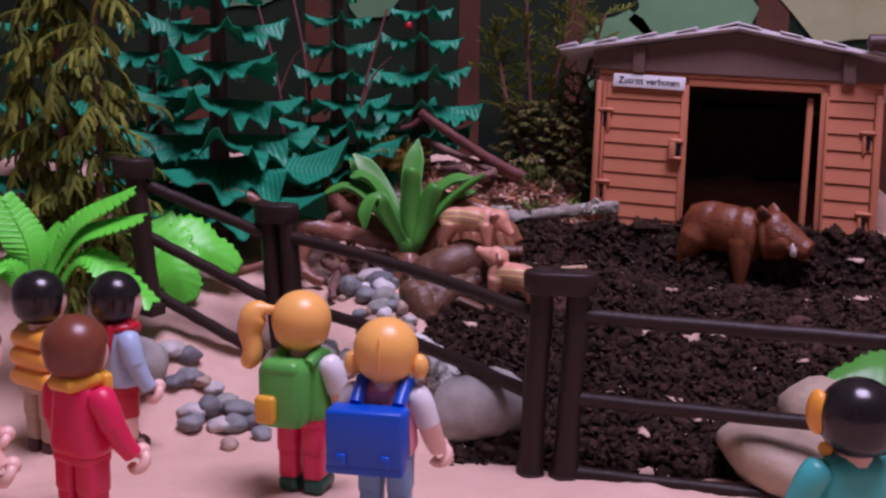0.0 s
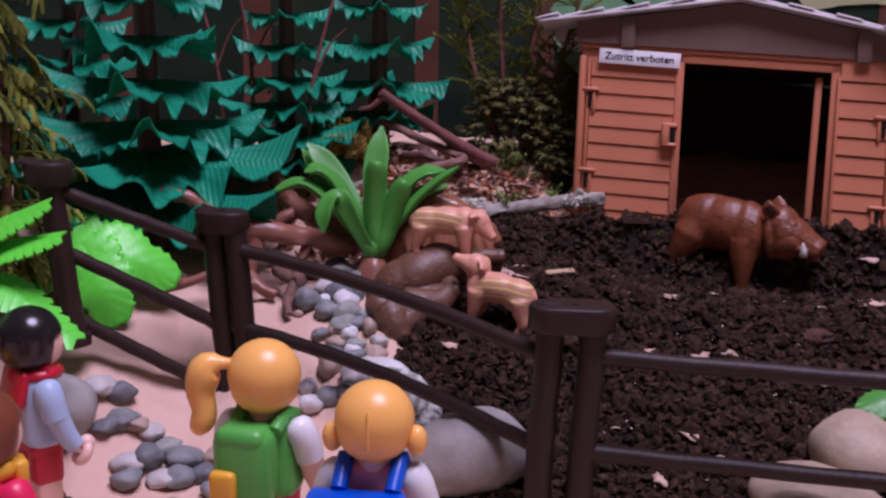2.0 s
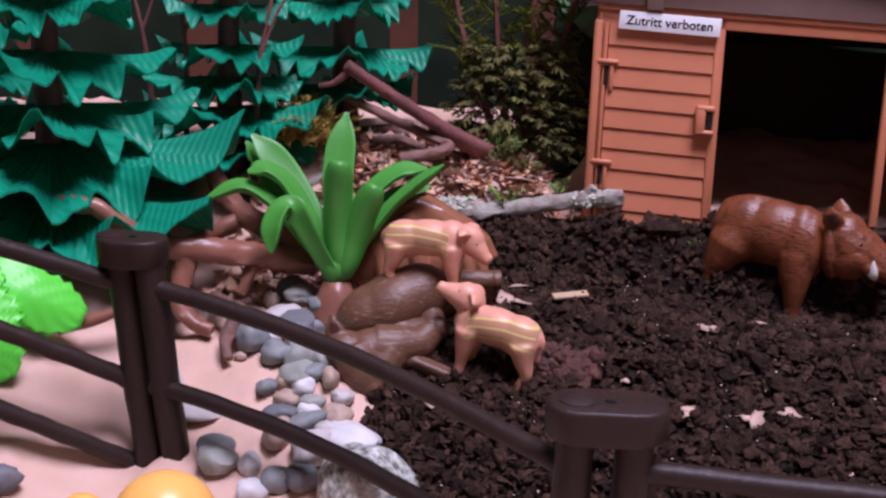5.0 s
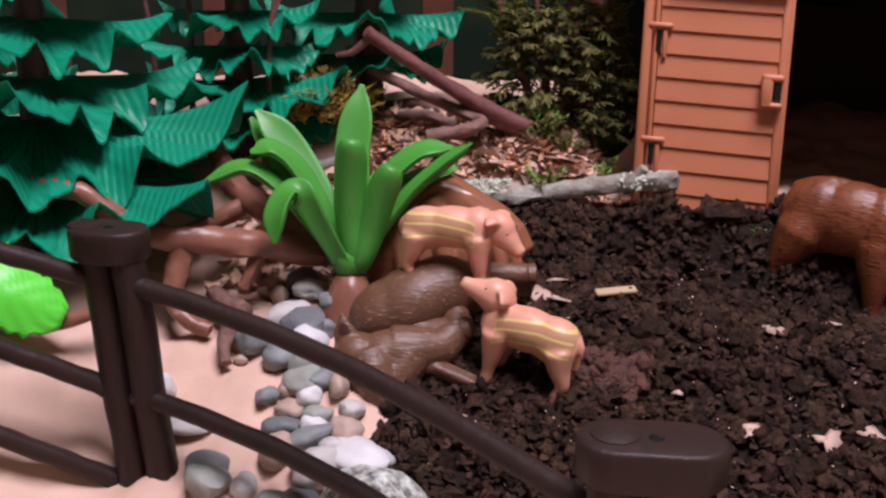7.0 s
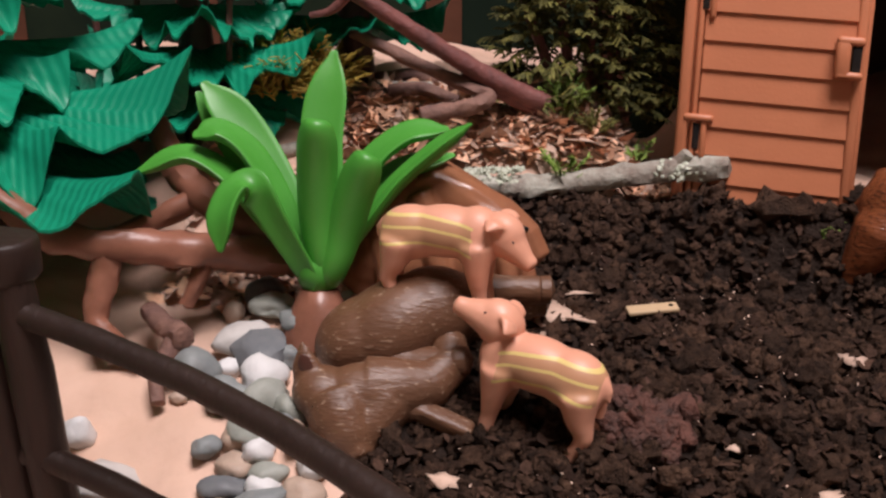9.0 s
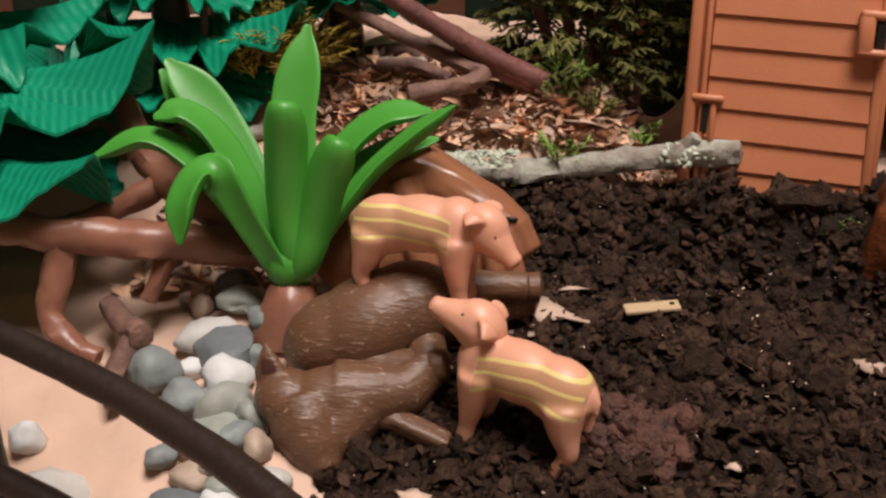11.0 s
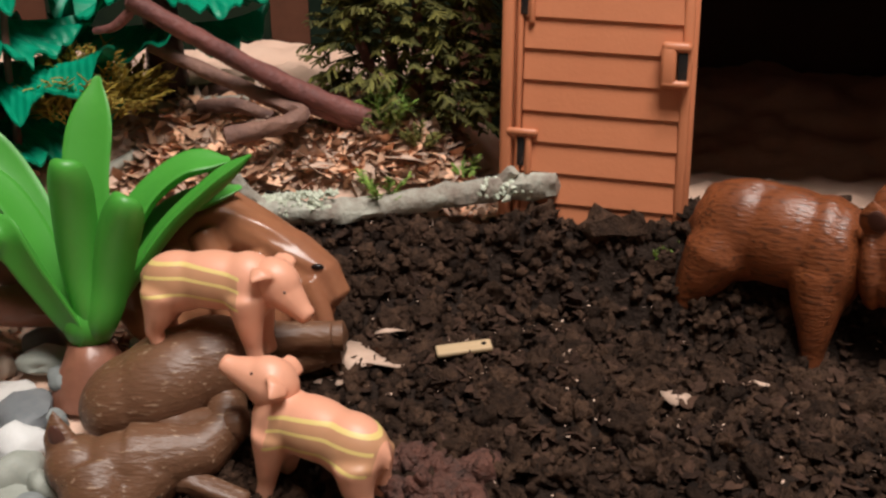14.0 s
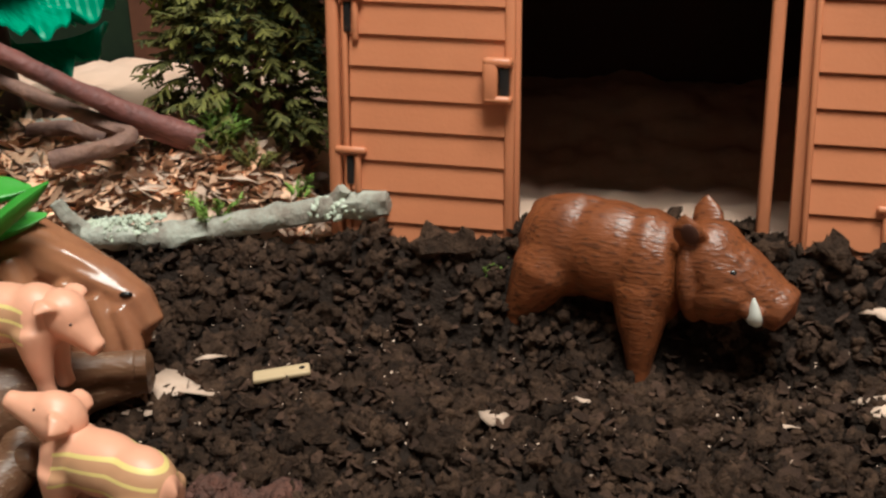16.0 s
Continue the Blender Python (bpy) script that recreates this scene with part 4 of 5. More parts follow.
    strap_leaf([(0.26, 0.73, 1.36), (1.19, 1.8, 2.96), (2.29, 2.5, 4.06), (4.05, 2.9, 4.58)], 0.50, (-0.2, -0.5, 0.85), 0.3)
    return ob


strap_plant()


def fir_tier(radius, seed, ridges=4):
    """A skirt of needles: ridges run out to horned tips, webs with scalloped rims sag between them."""
    rnd = random.Random(seed)
    twist, ripple = rnd.uniform(0, 6.28), rnd.uniform(0.05, 0.16)
    bm = bmesh.new()
    n, m = ridges * 60, 9
    shells = []
    for under in (0.0, 0.10):
        rows = []
        for i in range(n):
            th = 2 * math.pi * i / n
            u = ridges * th / 2
            web = abs(math.sin(u)) ** 0.85
            cusp = (1 - abs(math.sin(4 * u + 0.4 * math.sin(th + twist))) ** 0.8) * min(1, web * 1.6)
            rim = radius * (1 - 0.30 * web ** 1.05 - 0.07 * cusp + 0.03 * math.sin(3 * th + twist))
            ruffle = 0.045 * math.sin(ridges * 3.5 * th + twist) + 0.03 * math.sin(ridges * 6.2 * th + 2 * twist)
            way = th + ripple * math.sin(th + twist)
            row = []
            for j in range(m + 1):
                q = 0.10 + 0.90 * j / m
                r = rim * q
                fold = 0.010 * radius * (1 - 2 * abs(((ridges * 20 * th / (2 * math.pi)) % 1) * 2 - 1)) * min(1, q * 2) * (1 - 0.5 * q ** 4)
                z = radius * (0.05 * q - 0.10 * q * (1 - q) - 0.27 * web ** 0.8 * q ** 1.5 - 0.05 * q * q + 0.10 * (1 - web) ** 2 * q ** 5 + 0.10 * cusp * q ** 4 + ruffle * q ** 3) + fold
                row.append(bm.verts.new((math.cos(way) * r, math.sin(way) * r, z - under)))
            rows.append(row)
        for i in range(n):
            a, b = rows[i], rows[(i + 1) % n]
            for j in range(m):
                bm.faces.new((a[j], a[j + 1], b[j + 1], b[j]))
        shells.append(rows)
    for i in range(n):
        bm.faces.new((shells[0][i][-1], shells[0][(i + 1) % n][-1], shells[1][(i + 1) % n][-1], shells[1][i][-1]))
    return bm


def fir(at, tiers, top, label, seed):
    ob = thing("toy_fir", at, (0, 0, 0), label, "toy tree", "firs behind the wallow")
    rnd = random.Random(seed)
    bm = bmesh.new()
    tube(bm, [(0.05 * math.sin(k), 0.05 * math.cos(k), -1 + (top + 1) * k / 12) for k in range(13)], grow(0.85, 0.3, 13), 14, wobble=0.15)
    part("trunk", bm, M["trunk"], ob, "dark brown plastic trunk")
    for k, (z, r, turn) in enumerate(tiers):
        t = part("frond_tier", fir_tier(r, seed * 20 + k), M["fir"], ob)
        t.matrix_basis = pose(0, 0, z * U, rnd.uniform(-3, 3), rnd.uniform(-3, 3), turn)
    bm = bmesh.new()
    tube(bm, [(0, 0, top - 0.6), (0.05, 0, top + 0.7), (0.05, 0, top + 1.8)], [0.3, 0.38, 0.1], 8)
    part("top_shoot", bm, M["fir"], ob)
    return ob


FIR = "dark green plastic fir with drooping pleated fronds"
fir((-16.3, 61.6, 7.4), [(5.2, 9.4, -25), (7.1, 8.9, -10), (8.8, 6.9, 20), (11.2, 5.9, 10), (13.6, 5.4, -20), (16.1, 4.8, 18), (18.4, 4.2, -10), (20.6, 3.5, 15), (22.6, 2.7, 0)], 24, FIR, 1)
fir((-9.2, 68.0, 10.0), [(3.6, 4.9, 10), (5.3, 5.3, -14), (6.9, 4.4, 18), (8.5, 3.9, -5), (10.5, 3.4, 22), (12.5, 3.0, 0), (14.4, 2.5, 20), (16.2, 2.0, 0)], 17.5, FIR, 2)
fir((-3.5, 71.5, 12.0), [(4.2, 4.2, 20), (6.2, 5.2, 0), (8.7, 4.1, 25), (11.1, 3.2, 0), (13.2, 2.5, 20), (15.0, 1.8, 0)], 16.5, FIR, 3)
fir((-24.5, 72.0, 10.5), [(3.8, 5.6, 0), (6.2, 5.4, 20), (8.8, 4.8, 0), (11.4, 4.2, 25), (13.8, 3.5, 0), (16.0, 2.7, 20)], 17.5, FIR, 4)
fir((-31.0, 64.0, 9.0), [(3.8, 6.0, 0), (6.4, 5.6, 20), (9.2, 5.0, 0), (12.0, 4.3, 25), (14.6, 3.5, 0)], 16.5, FIR, 5)


def spray(bm, start, way, length, rnd, droop, thick=0.13, side_len=0.45, levels=1):
    """A scaly conifer shoot with side shoots."""
    n = 6
    pts, p, d = [Vector(start)], Vector(start), Vector(way).normalized()
    for k in range(n):
        d = (d + Vector((rnd.uniform(-0.16, 0.16), rnd.uniform(-0.16, 0.16), -droop + rnd.uniform(-0.1, 0.1)))).normalized()
        p = p + d * length / n
        pts.append(p.copy())
    tube(bm, pts, grow(thick, thick * 0.55, n + 1), 5, flat=0.55)
    if levels:
        for k in range(1, n + 1):
            for s in (-1, 1):
                if rnd.random() < 0.15:
                    continue
                side = d.cross(Vector((rnd.uniform(-0.5, 0.5), rnd.uniform(-0.3, 0.3), 1))).normalized() * s
                spray(bm, pts[k], side * 0.8 + d * 0.8, length * side_len * rnd.uniform(0.6, 1.1) * (1.15 - 0.5 * k / n), rnd, droop * 1.2, thick * 0.85, side_len, levels - 1)


def thuja():
    ob = thing("conifer_twig", (-21.6, 51.0, 4.6), (0, 0, 0), "olive green drooping conifer twig with brown stems", "twig")
    rnd = random.Random(5)
    tops = [((0, 0, 0), (-1.2, 0.4, 14), (-0.6, 0.2, 30)), ((0.3, 0.1, 0), (1.4, -0.2, 12), (0.6, 0.5, 28)), ((-0.4, 0, 0), (-3.6, 0.8, 12), (-3.4, 1.0, 27))]
    foliage = bmesh.new()
    for line in tops:
        pts = curve(line, 10)
        bm = bmesh.new()
        tube(bm, pts, grow(0.32, 0.12, len(pts)), 7, wobble=0.2)
        part("stem", bm, M["bark"], ob, "brown woody stem")
        for p in pts[4:]:
            for _ in range(4):
                a = rnd.uniform(-2.6, 1.6)
                spray(foliage, p, (math.cos(a) * 1.0, math.sin(a) * 0.8, rnd.uniform(-0.3, 0.5)), rnd.uniform(2.2, 4.4), rnd, 0.20, 0.19, 0.42, 1)
    part("foliage", foliage, M["thuja"], ob)
    return ob


thuja()


def bush():
    ob = thing("juniper_bush", (5.6, 70.6, 13.0), (0, 0, 0), "mossy juniper sprig with reddish stems beside the stall", "bush")
    rnd = random.Random(8)
    foliage = bmesh.new()
    for line in (((0, 0, 0), (-0.8, 0, 6), (-1.4, 0.3, 15)), ((0.6, 0.2, 0), (1.0, 0.3, 7), (2.8, 0.4, 15)), ((-0.5, 0.3, 0), (-2.4, 0.2, 5), (-3.6, 0.3, 10.5)), ((1.2, 0.2, 0), (2.6, 0.6, 5), (4.6, 0.6, 12))):
        pts = curve(line, 8)
        bm = bmesh.new()
        tube(bm, pts, grow(0.26, 0.1, len(pts)), 7, wobble=0.2)
        part("stem", bm, M["redbark"], ob, "reddish woody stem")
        for p in pts[6:]:
            for _ in range(3):
                a = rnd.uniform(0, 6.28)
                spray(foliage, p, (math.cos(a), math.sin(a) * 0.7, rnd.uniform(0.1, 0.7)), rnd.uniform(1.3, 2.6), rnd, -0.02, 0.10, 0.45, 1)
    part("foliage", foliage, M["thuja"], ob)
    tuft = bmesh.new()
    for _ in range(560):
        a, r, z = rnd.uniform(0, 6.28), rnd.random() ** 0.5, rnd.random()
        p = (0.4 + math.cos(a) * r * 3.7 * (1 - 0.35 * z), 0.3 + math.sin(a) * r * 2.0, -0.6 + z * 6.4)
        spray(tuft, p, (math.cos(a), math.sin(a) - 0.5, rnd.uniform(-0.2, 0.7)), rnd.uniform(0.6, 1.3), rnd, 0.06, 0.085, 0.55, 1)
    part("moss_cushion", tuft, M["moss"], ob, "dense olive moss cushion at the foot")
    return ob


bush()


def moss(at, radius, height, count, mat, seed, label):
    rnd = random.Random(seed)
    bm = bmesh.new()
    for _ in range(count):
        a, r = rnd.uniform(0, 6.28), rnd.random() ** 0.5
        p = (math.cos(a) * r * radius, math.sin(a) * r * radius * 0.8, rnd.random() * height * (1 - r * 0.7))
        spray(bm, p, (math.cos(a) * r, math.sin(a) * r, 0.9), rnd.uniform(0.35, 0.8) * height, rnd, 0.03, 0.06, 0.5, 1)
    return whole("moss_tuft", bm, M[mat], at, (0, 0, 0), label, "moss", "moss tufts")


def at_ground(x, y, up=0.0):
    return (x, y, on_paper(x, y) + up)


moss((-5.6, 68.5, 13.3), 1.9, 2.0, 210, "ymoss", 21, "yellowish dry moss tuft under the firs")
moss((5.1, 68.6, 12.6), 0.6, 1.5, 22, "grass", 22, "fresh green moss sprig in the leaf litter")
moss((6.4, 67.8, 12.0), 0.5, 0.8, 16, "moss", 23, "small olive moss tuft on litter")
moss((5.2, 66.0, 10.6), 0.4, 1.1, 10, "grass", 24, "small green moss sprig by the log")
moss((8.0, 67.0, 11.0), 0.3, 0.9, 6, "grass", 25, "thin green moss sprig behind the log")
moss((14.7, 64.2, 9.0), 0.45, 0.8, 26, "grass", 26, "small green moss tuft in the mud")


def fern():
    ob = thing("toy_fern", (-21.5, 44.3, 5.5), (0, 0, 0), "bright green plastic fern with toothed fronds", "toy plant")
    tips = [((5.0, 0.9, 8.2), (2.2, 0.4, 6.6)), ((5.6, 0.5, 6.9), (2.6, 0.3, 6.0)), ((-1.4, 0.4, 7.6), (-0.2, 0.2, 5.2)), ((6.4, -0.4, 2.8), (3.2, -0.2, 5.0)), ((-2.4, -0.6, 3.6), (-1.0, -0.4, 4.4)), ((1.0, 1.4, 6.0), (0.5, 0.8, 4.6))]
    for tip, mid in tips:
        pts = curve([(0, 0, 0), (mid[0] * 0.45, mid[1] * 0.45, mid[2] * 0.6), mid, tip], 8)
        m = len(pts)
        bm = bmesh.new()
        for k, p in enumerate(pts[6:], 6):
            way = (pts[min(k + 1, m - 1)] - pts[k - 1]).normalized()
            side = way.cross(Vector((0, -0.35, 1))).normalized()
            ln = 1.15 * math.sin(math.pi * min(1, (m - k) / m * 1.25 + 0.12))
            for s in (-1, 1):
                q = p + side * s * ln + way * 0.45 - Vector((0, 0, 0.15 * ln))
                ribbon(bm, [p, p.lerp(q, 0.5) + Vector((0, 0, 0.06)), q], [0.30, 0.27, 0.13], 0.1, 0.09, way)
        tube(bm, pts, grow(0.17, 0.08, m), 6)
        part("frond", bm, M["lime"], ob)
    return ob


fern()


def broad_leaf(name, base, tip, facing, width, label, mat="lime"):
    """A lobed plastic leaf with folded veins, from its base to its tip."""
    base, tip = Vector(base), Vector(tip)
    along = (tip - base)
    length = along.length
    ey = along.normalized()
    ex = ey.cross(Vector(facing)).normalized()
    ez = ex.cross(ey)
    bm = bmesh.new()
    n, m = 28, 16
    rows = []
    for i in range(n + 1):
        t = i / n
        w = width * math.sin(math.pi * (0.10 + 0.87 * t ** 0.9)) ** 0.6
        w *= 1 - 0.18 * max(0, math.cos(2 * math.pi * (t * 2.6 + 0.1)))
        row = []
        for j in range(m + 1):
            s = 2 * j / m - 1
            tooth = 1 + 0.10 * math.sin(t * 75) * abs(s) ** 4
            z = 0.10 * length * math.sin(t * math.pi) - 0.22 * w * abs(s) ** 1.4 + 0.06 * math.sin((t * 8 - abs(s) * 2.0) * 6.28) * (0.3 + abs(s)) - 0.25 * t * t
            p = ex * (s * w * tooth) + ey * (t * length - 0.22 * length * abs(s) ** 2 * (1 - t)) + ez * z
            row.append(bm.verts.new(p))
        rows.append(row)
    for a, b in zip(rows, rows[1:]):
        for j in range(m):
            bm.faces.new((a[j], a[j + 1], b[j + 1], b[j]))
    ob = whole(name, bm, M[mat], base, (0, 0, 0), label, "toy leaf")
    s = ob.modifiers.new("thickness", "SOLIDIFY")
    s.thickness = 0.12 * U
    return ob


broad_leaf("ivy_leaf", (-18.4, 53.6, 10.6), (-12.9, 54.2, 8.4), (0.1, -0.8, 0.6), 1.9, "bright green plastic leaf hanging under the fir")
broad_leaf("ivy_leaf", (-17.4, 53.3, 10.0), (-15.4, 51.6, 6.6), (0.0, -0.8, 0.6), 1.8, "bright green plastic leaf hanging over the bank")
broad_leaf("ivy_leaf", (-17.4, 53.4, 10.2), (-20.4, 52.4, 8.2), (0.0, -0.8, 0.6), 1.4, "bright green plastic leaf under the fir")


def branch(name, lines, mat, label, category="branch", wobble=0.25, seg=10):
    """A forked branch: each line is points and radii from thick to thin."""
    o = Vector(lines[0][0][0])
    ob = thing(name, o, (0, 0, 0), label, category) if len(lines) > 1 else None
    for k, (pts, ra, rb) in enumerate(lines):
        bm = bmesh.new()
        c = curve([Vector(p) - o for p in pts], 7)
        tube(bm, c, grow(ra, rb, len(c)), seg, wobble=wobble)
        if ob:
            part("fork" if k else "stem", bm, M[mat], ob)
        else:
            return whole(name, bm, M[mat], o, (0, 0, 0), label, category)
    return ob


def toy_root():
    ob = thing("toy_root", (-7, 60, 8.5), (0, 0, 0), "glossy brown plastic fallen branch with forked roots", "toy branch")
    o = Vector((-7, 60, 8.5))
    for name, pts, ra, rb in (
        ("limb", [(-3.8, 60.6, 9.0), (-5.6, 60.6, 10.2), (-7.4, 61.4, 11.0), (-8.6, 62.4, 11.8), (-9.4, 63.2, 13.2)], 0.72, 0.42),
        ("limb", [(-4.4, 60.2, 9.2), (-6.2, 59.2, 9.7), (-8.2, 58.1, 10.2), (-10.4, 57.6, 10.5), (-11.6, 57.5, 11.0), (-12.9, 57.4, 12.2), (-13.6, 57.3, 12.4), (-15.1, 57.3, 12.5)], 0.66, 0.34),
        ("leg", [(-9.4, 57.9, 10.3), (-9.6, 57.4, 9.0), (-9.7, 57.0, 8.0), (-8.9, 56.7, 7.3), (-8.2, 56.6, 7.0)], 0.50, 0.30),
        ("leg", [(-6.6, 59.0, 9.7), (-6.9, 58.5, 8.8), (-7.2, 58.2, 8.2)], 0.34, 0.24),
        ("fork", [(-7.6, 61.4, 10.9), (-9.0, 60.9, 10.2), (-11.2, 61.0, 9.4)], 0.46, 0.28),
    ):
        bm = bmesh.new()
        c = curve([Vector(p) - o for p in pts], 7)
        tube(bm, c, grow(ra, rb, len(c)), 12, wobble=0.30)
        part(name, bm, M["root"], ob)


toy_root()
branch("toy_root", [([(-14.3, 55.0, 7.6), (-12.6, 55.2, 8.0), (-11.0, 55.8, 8.6)], 0.32, 0.22)], "root", "thin glossy brown plastic root on paper", "toy branch", 0.1)
branch("fallen_stick", [
    ([(4.5, 68.6, 13.0), (2.0, 67.9, 14.3), (-0.6, 67.0, 16.0), (-3.0, 66.2, 17.7)], 0.42, 0.30),
    ([(4.2, 68.7, 12.8), (2.4, 68.3, 13.6), (1.2, 68.1, 14.2)], 0.34, 0.2),
    ([(-2.8, 66.3, 17.5), (-3.6, 66.4, 16.8), (-4.4, 66.6, 16.6)], 0.2, 0.12),
], "redbark", "dark reddish dead stick leaning in leaf litter", "stick")
branch("fallen_stick", [([(-3.17, 68.6, 15.8), (-0.45, 68.2, 14.58), (1.6, 67.8, 13.75), (2.26, 67.6, 13.5), (1.7, 67.2, 13.2), (-0.31, 66.8, 12.86)], 0.24, 0.34)], "bark", "thin bent dead twig lying on litter", "stick")
branch("lichen_log", [
    ([(0.9, 65.4, 10.6), (3.4, 65.5, 10.4), (6.6, 65.9, 10.7), (9.4, 65.9, 11.1), (11.2, 65.6, 11.25)], 0.46, 0.42),
    ([(1.0, 65.4, 10.7), (0.5, 65.3, 11.2), (0.2, 65.3, 11.8)], 0.30, 0.22),
    ([(9.3, 66.0, 11.2), (9.7, 65.8, 11.8)], 0.35, 0.25),
], "deadwood", "grey lichen covered dead branch edging the mud", "stick", 0.45, 12)
branch("fallen_stick", [([(-8.4, 58.2, 8.0), (-7.6, 57.2, 7.9), (-6.7, 56.3, 7.9)], 0.34, 0.40), ([(-7.0, 56.6, 7.7), (-7.4, 55.7, 6.9), (-7.2, 55.0, 6.3)], 0.36, 0.22)], "bark", "short knotty dead twig on the paper", "stick")
for k, (x, y, ang, ln) in enumerate([(-3.5, 69.8, 15, 3.4), (-1.8, 69.3, -8, 2.8), (-4.2, 65.0, 12, 3.0), (0.6, 69.9, 4, 2.4), (-6.3, 66.8, 20, 2.6), (-2.6, 71.2, 2, 3.0)]):
    c, s = math.cos(radians(ang)) * ln, math.sin(radians(ang)) * ln
    z = on_paper(x, y) + 0.3
    branch("fallen_stick", [([(x, y, z), (x + c * 0.5, y + s * 0.5, z + 0.15), (x + c, y + s, on_paper(x + c, y + s) + 0.3)], 0.30, 0.24)], ("deadwood", "bark")[k % 2], "short dead twig lying in the leaf litter", "stick")
branch("roof_twig", [([(26.5, 62.0, 22.7), (29.0, 61.5, 22.9), (33.0, 61.0, 23.4)], 0.55, 0.4), ([(28.0, 61.7, 22.8), (29.5, 61.2, 22.3)], 0.4, 0.2)], "trunk", "dark twig lying over the stall roof", "stick")
for k, (a, b) in enumerate([((-11.6, 67.5, 11), (-12.6, 67.2, 27)), ((-7.6, 66.4, 11), (-5.6, 67.4, 25)), ((-13.4, 69.0, 11), (-15.8, 68.5, 27)), ((-22.4, 63.0, 9), (-19.5, 64.0, 27))]):
    a, b = Vector(a), Vector(b)
    m = a.lerp(b, 0.5) + Vector((0.8 * (-1) ** k, 0, 0))
    branch("bare_twig", [([a, m, b], 0.16, 0.08), ([m, m + Vector((1.0, 0.2, 2.4)), m + Vector((2.2, 0, 3.6))], 0.09, 0.05)], "redbark", "thin bare reddish twig standing among firs", "twig")
bm = bmesh.new()
ball(bm, (0, 0, 0), (0.36, 0.36, 0.36))
whole("red_berry", bm, M["red"], (-4.35, 70.3, 24.0), (0, 0, 0), "small bright red berry on a fir", "berry")


# ---- toy visitors: each one plain moulded mesh; they look along their own y ----
def grip(bm, x, y, z, turn, mat):
    """An open grip."""
    start = set(bm.faces) if mat else None
    m = pose(x, y, z, 60, 0, turn)
    arc = [m @ Vector((0.36 * math.cos(a), 0.36 * math.sin(a), 0)) for a in [radians(-140 + 28 * k) for k in range(11)]]
    tube(bm, arc, 0.21, 8)
    ball(bm, m @ Vector((0, 0.40, 0)), 0.33, u=12, v=8)
    set_mat(bm, start, mat)


def figure(at, turn, skin, hair, top, legs, shoes, sleeve=None, extras=(), label="", lower=None, arms=(20, 20)):
    names = [skin, hair, top, legs, shoes, sleeve or top, lower or legs] + [e[1] for e in extras]
    mats = [M[n] for n in names]
    bm = bmesh.new()
    for s in (-1, 1):
        box(bm, (0.58 * s, 0.30, 0.36), (0.92, 1.62, 0.72), 0.26, mat=4, seg=3)
        box(bm, (0.57 * s, 0.0, 1.35), (0.88, 1.0, 1.5), 0.2, mat=6, seg=3)
        box(bm, (0.58 * s, 0.0, 2.55), (0.98, 1.15, 1.7), 0.25, mat=3, seg=3)
    box(bm, (0, 0, 3.25), (2.15, 1.3, 0.7), 0.25, mat=3, seg=3)
    box(bm, (0, 0, 4.75), (2.55, 1.65, 3.1), 0.55, taper=0.80, mat=2, seg=4)
    tube(bm, [(0, 0, 6.0), (0, 0, 6.6)], [0.62, 0.55], 14, mat=0)
    for s, out in zip((-1, 1), arms):
        o = math.sin(radians(out))
        tube(bm, curve([(1.0 * s, 0, 5.9), (1.38 * s, -0.02, 5.45), (1.55 * s + 0.2 * o * s, 0.12, 4.6)], 4), [0.40, 0.52, 0.55, 0.55, 0.54, 0.53, 0.52, 0.51, 0.50], 12, mat=5)
        tube(bm, [(1.55 * s + 0.2 * o * s, 0.12, 4.7), (1.58 * s + 0.5 * o * s, 0.42, 3.9), (1.6 * s + 0.7 * o * s, 0.72, 3.4)], [0.46, 0.42, 0.38], 12, mat=0 if sleeve else 2)
        grip(bm, 1.6 * s + 0.75 * o * s, 1.0, 3.05, 0, 0)
    ball(bm, (0, 0.14, 7.30), (1.05, 1.02, 1.05), mat=0, u=24, v=16)
    ball(bm, (0, 0.95, 7.15), (0.16, 0.22, 0.14), mat=0, u=8, v=6)
    # hair: a cap that leaves the face free
    start = set(bm.faces)
    made = bmesh.ops.create_uvsphere(bm, u_segments=32, v_segments=20, radius=1.0, matrix=pose(0, -0.12, 7.62) @ Matrix.Diagonal((1.27, 1.25, 1.22, 1)))["verts"]
    for v in made:
        low = max(0, 7.65 - v.co.z)
        if v.co.y > 0.35 and low > 0:
            v.co.y = 0.35 + (v.co.y - 0.35) * 0.35
        if v.co.y < 0.4 and v.co.z < 7.2:
            v.co.z -= 0.18
    set_mat(bm, start, 1)
    for k, (shape, mat_name, *args) in enumerate(extras):
        i = 7 + k
        if shape == "box":
            box(bm, *args, mat=i, seg=3)
        elif shape == "ball":
            ball(bm, *args, mat=i)
        else:
            tube(bm, *args, mat=i)
    ob = whole("toy_figure", bm, mats, at, (0, 0, turn), label, "toy figure", "toy visitors at the fence")
    ob.scale = (1.07,) * 3
    return ob


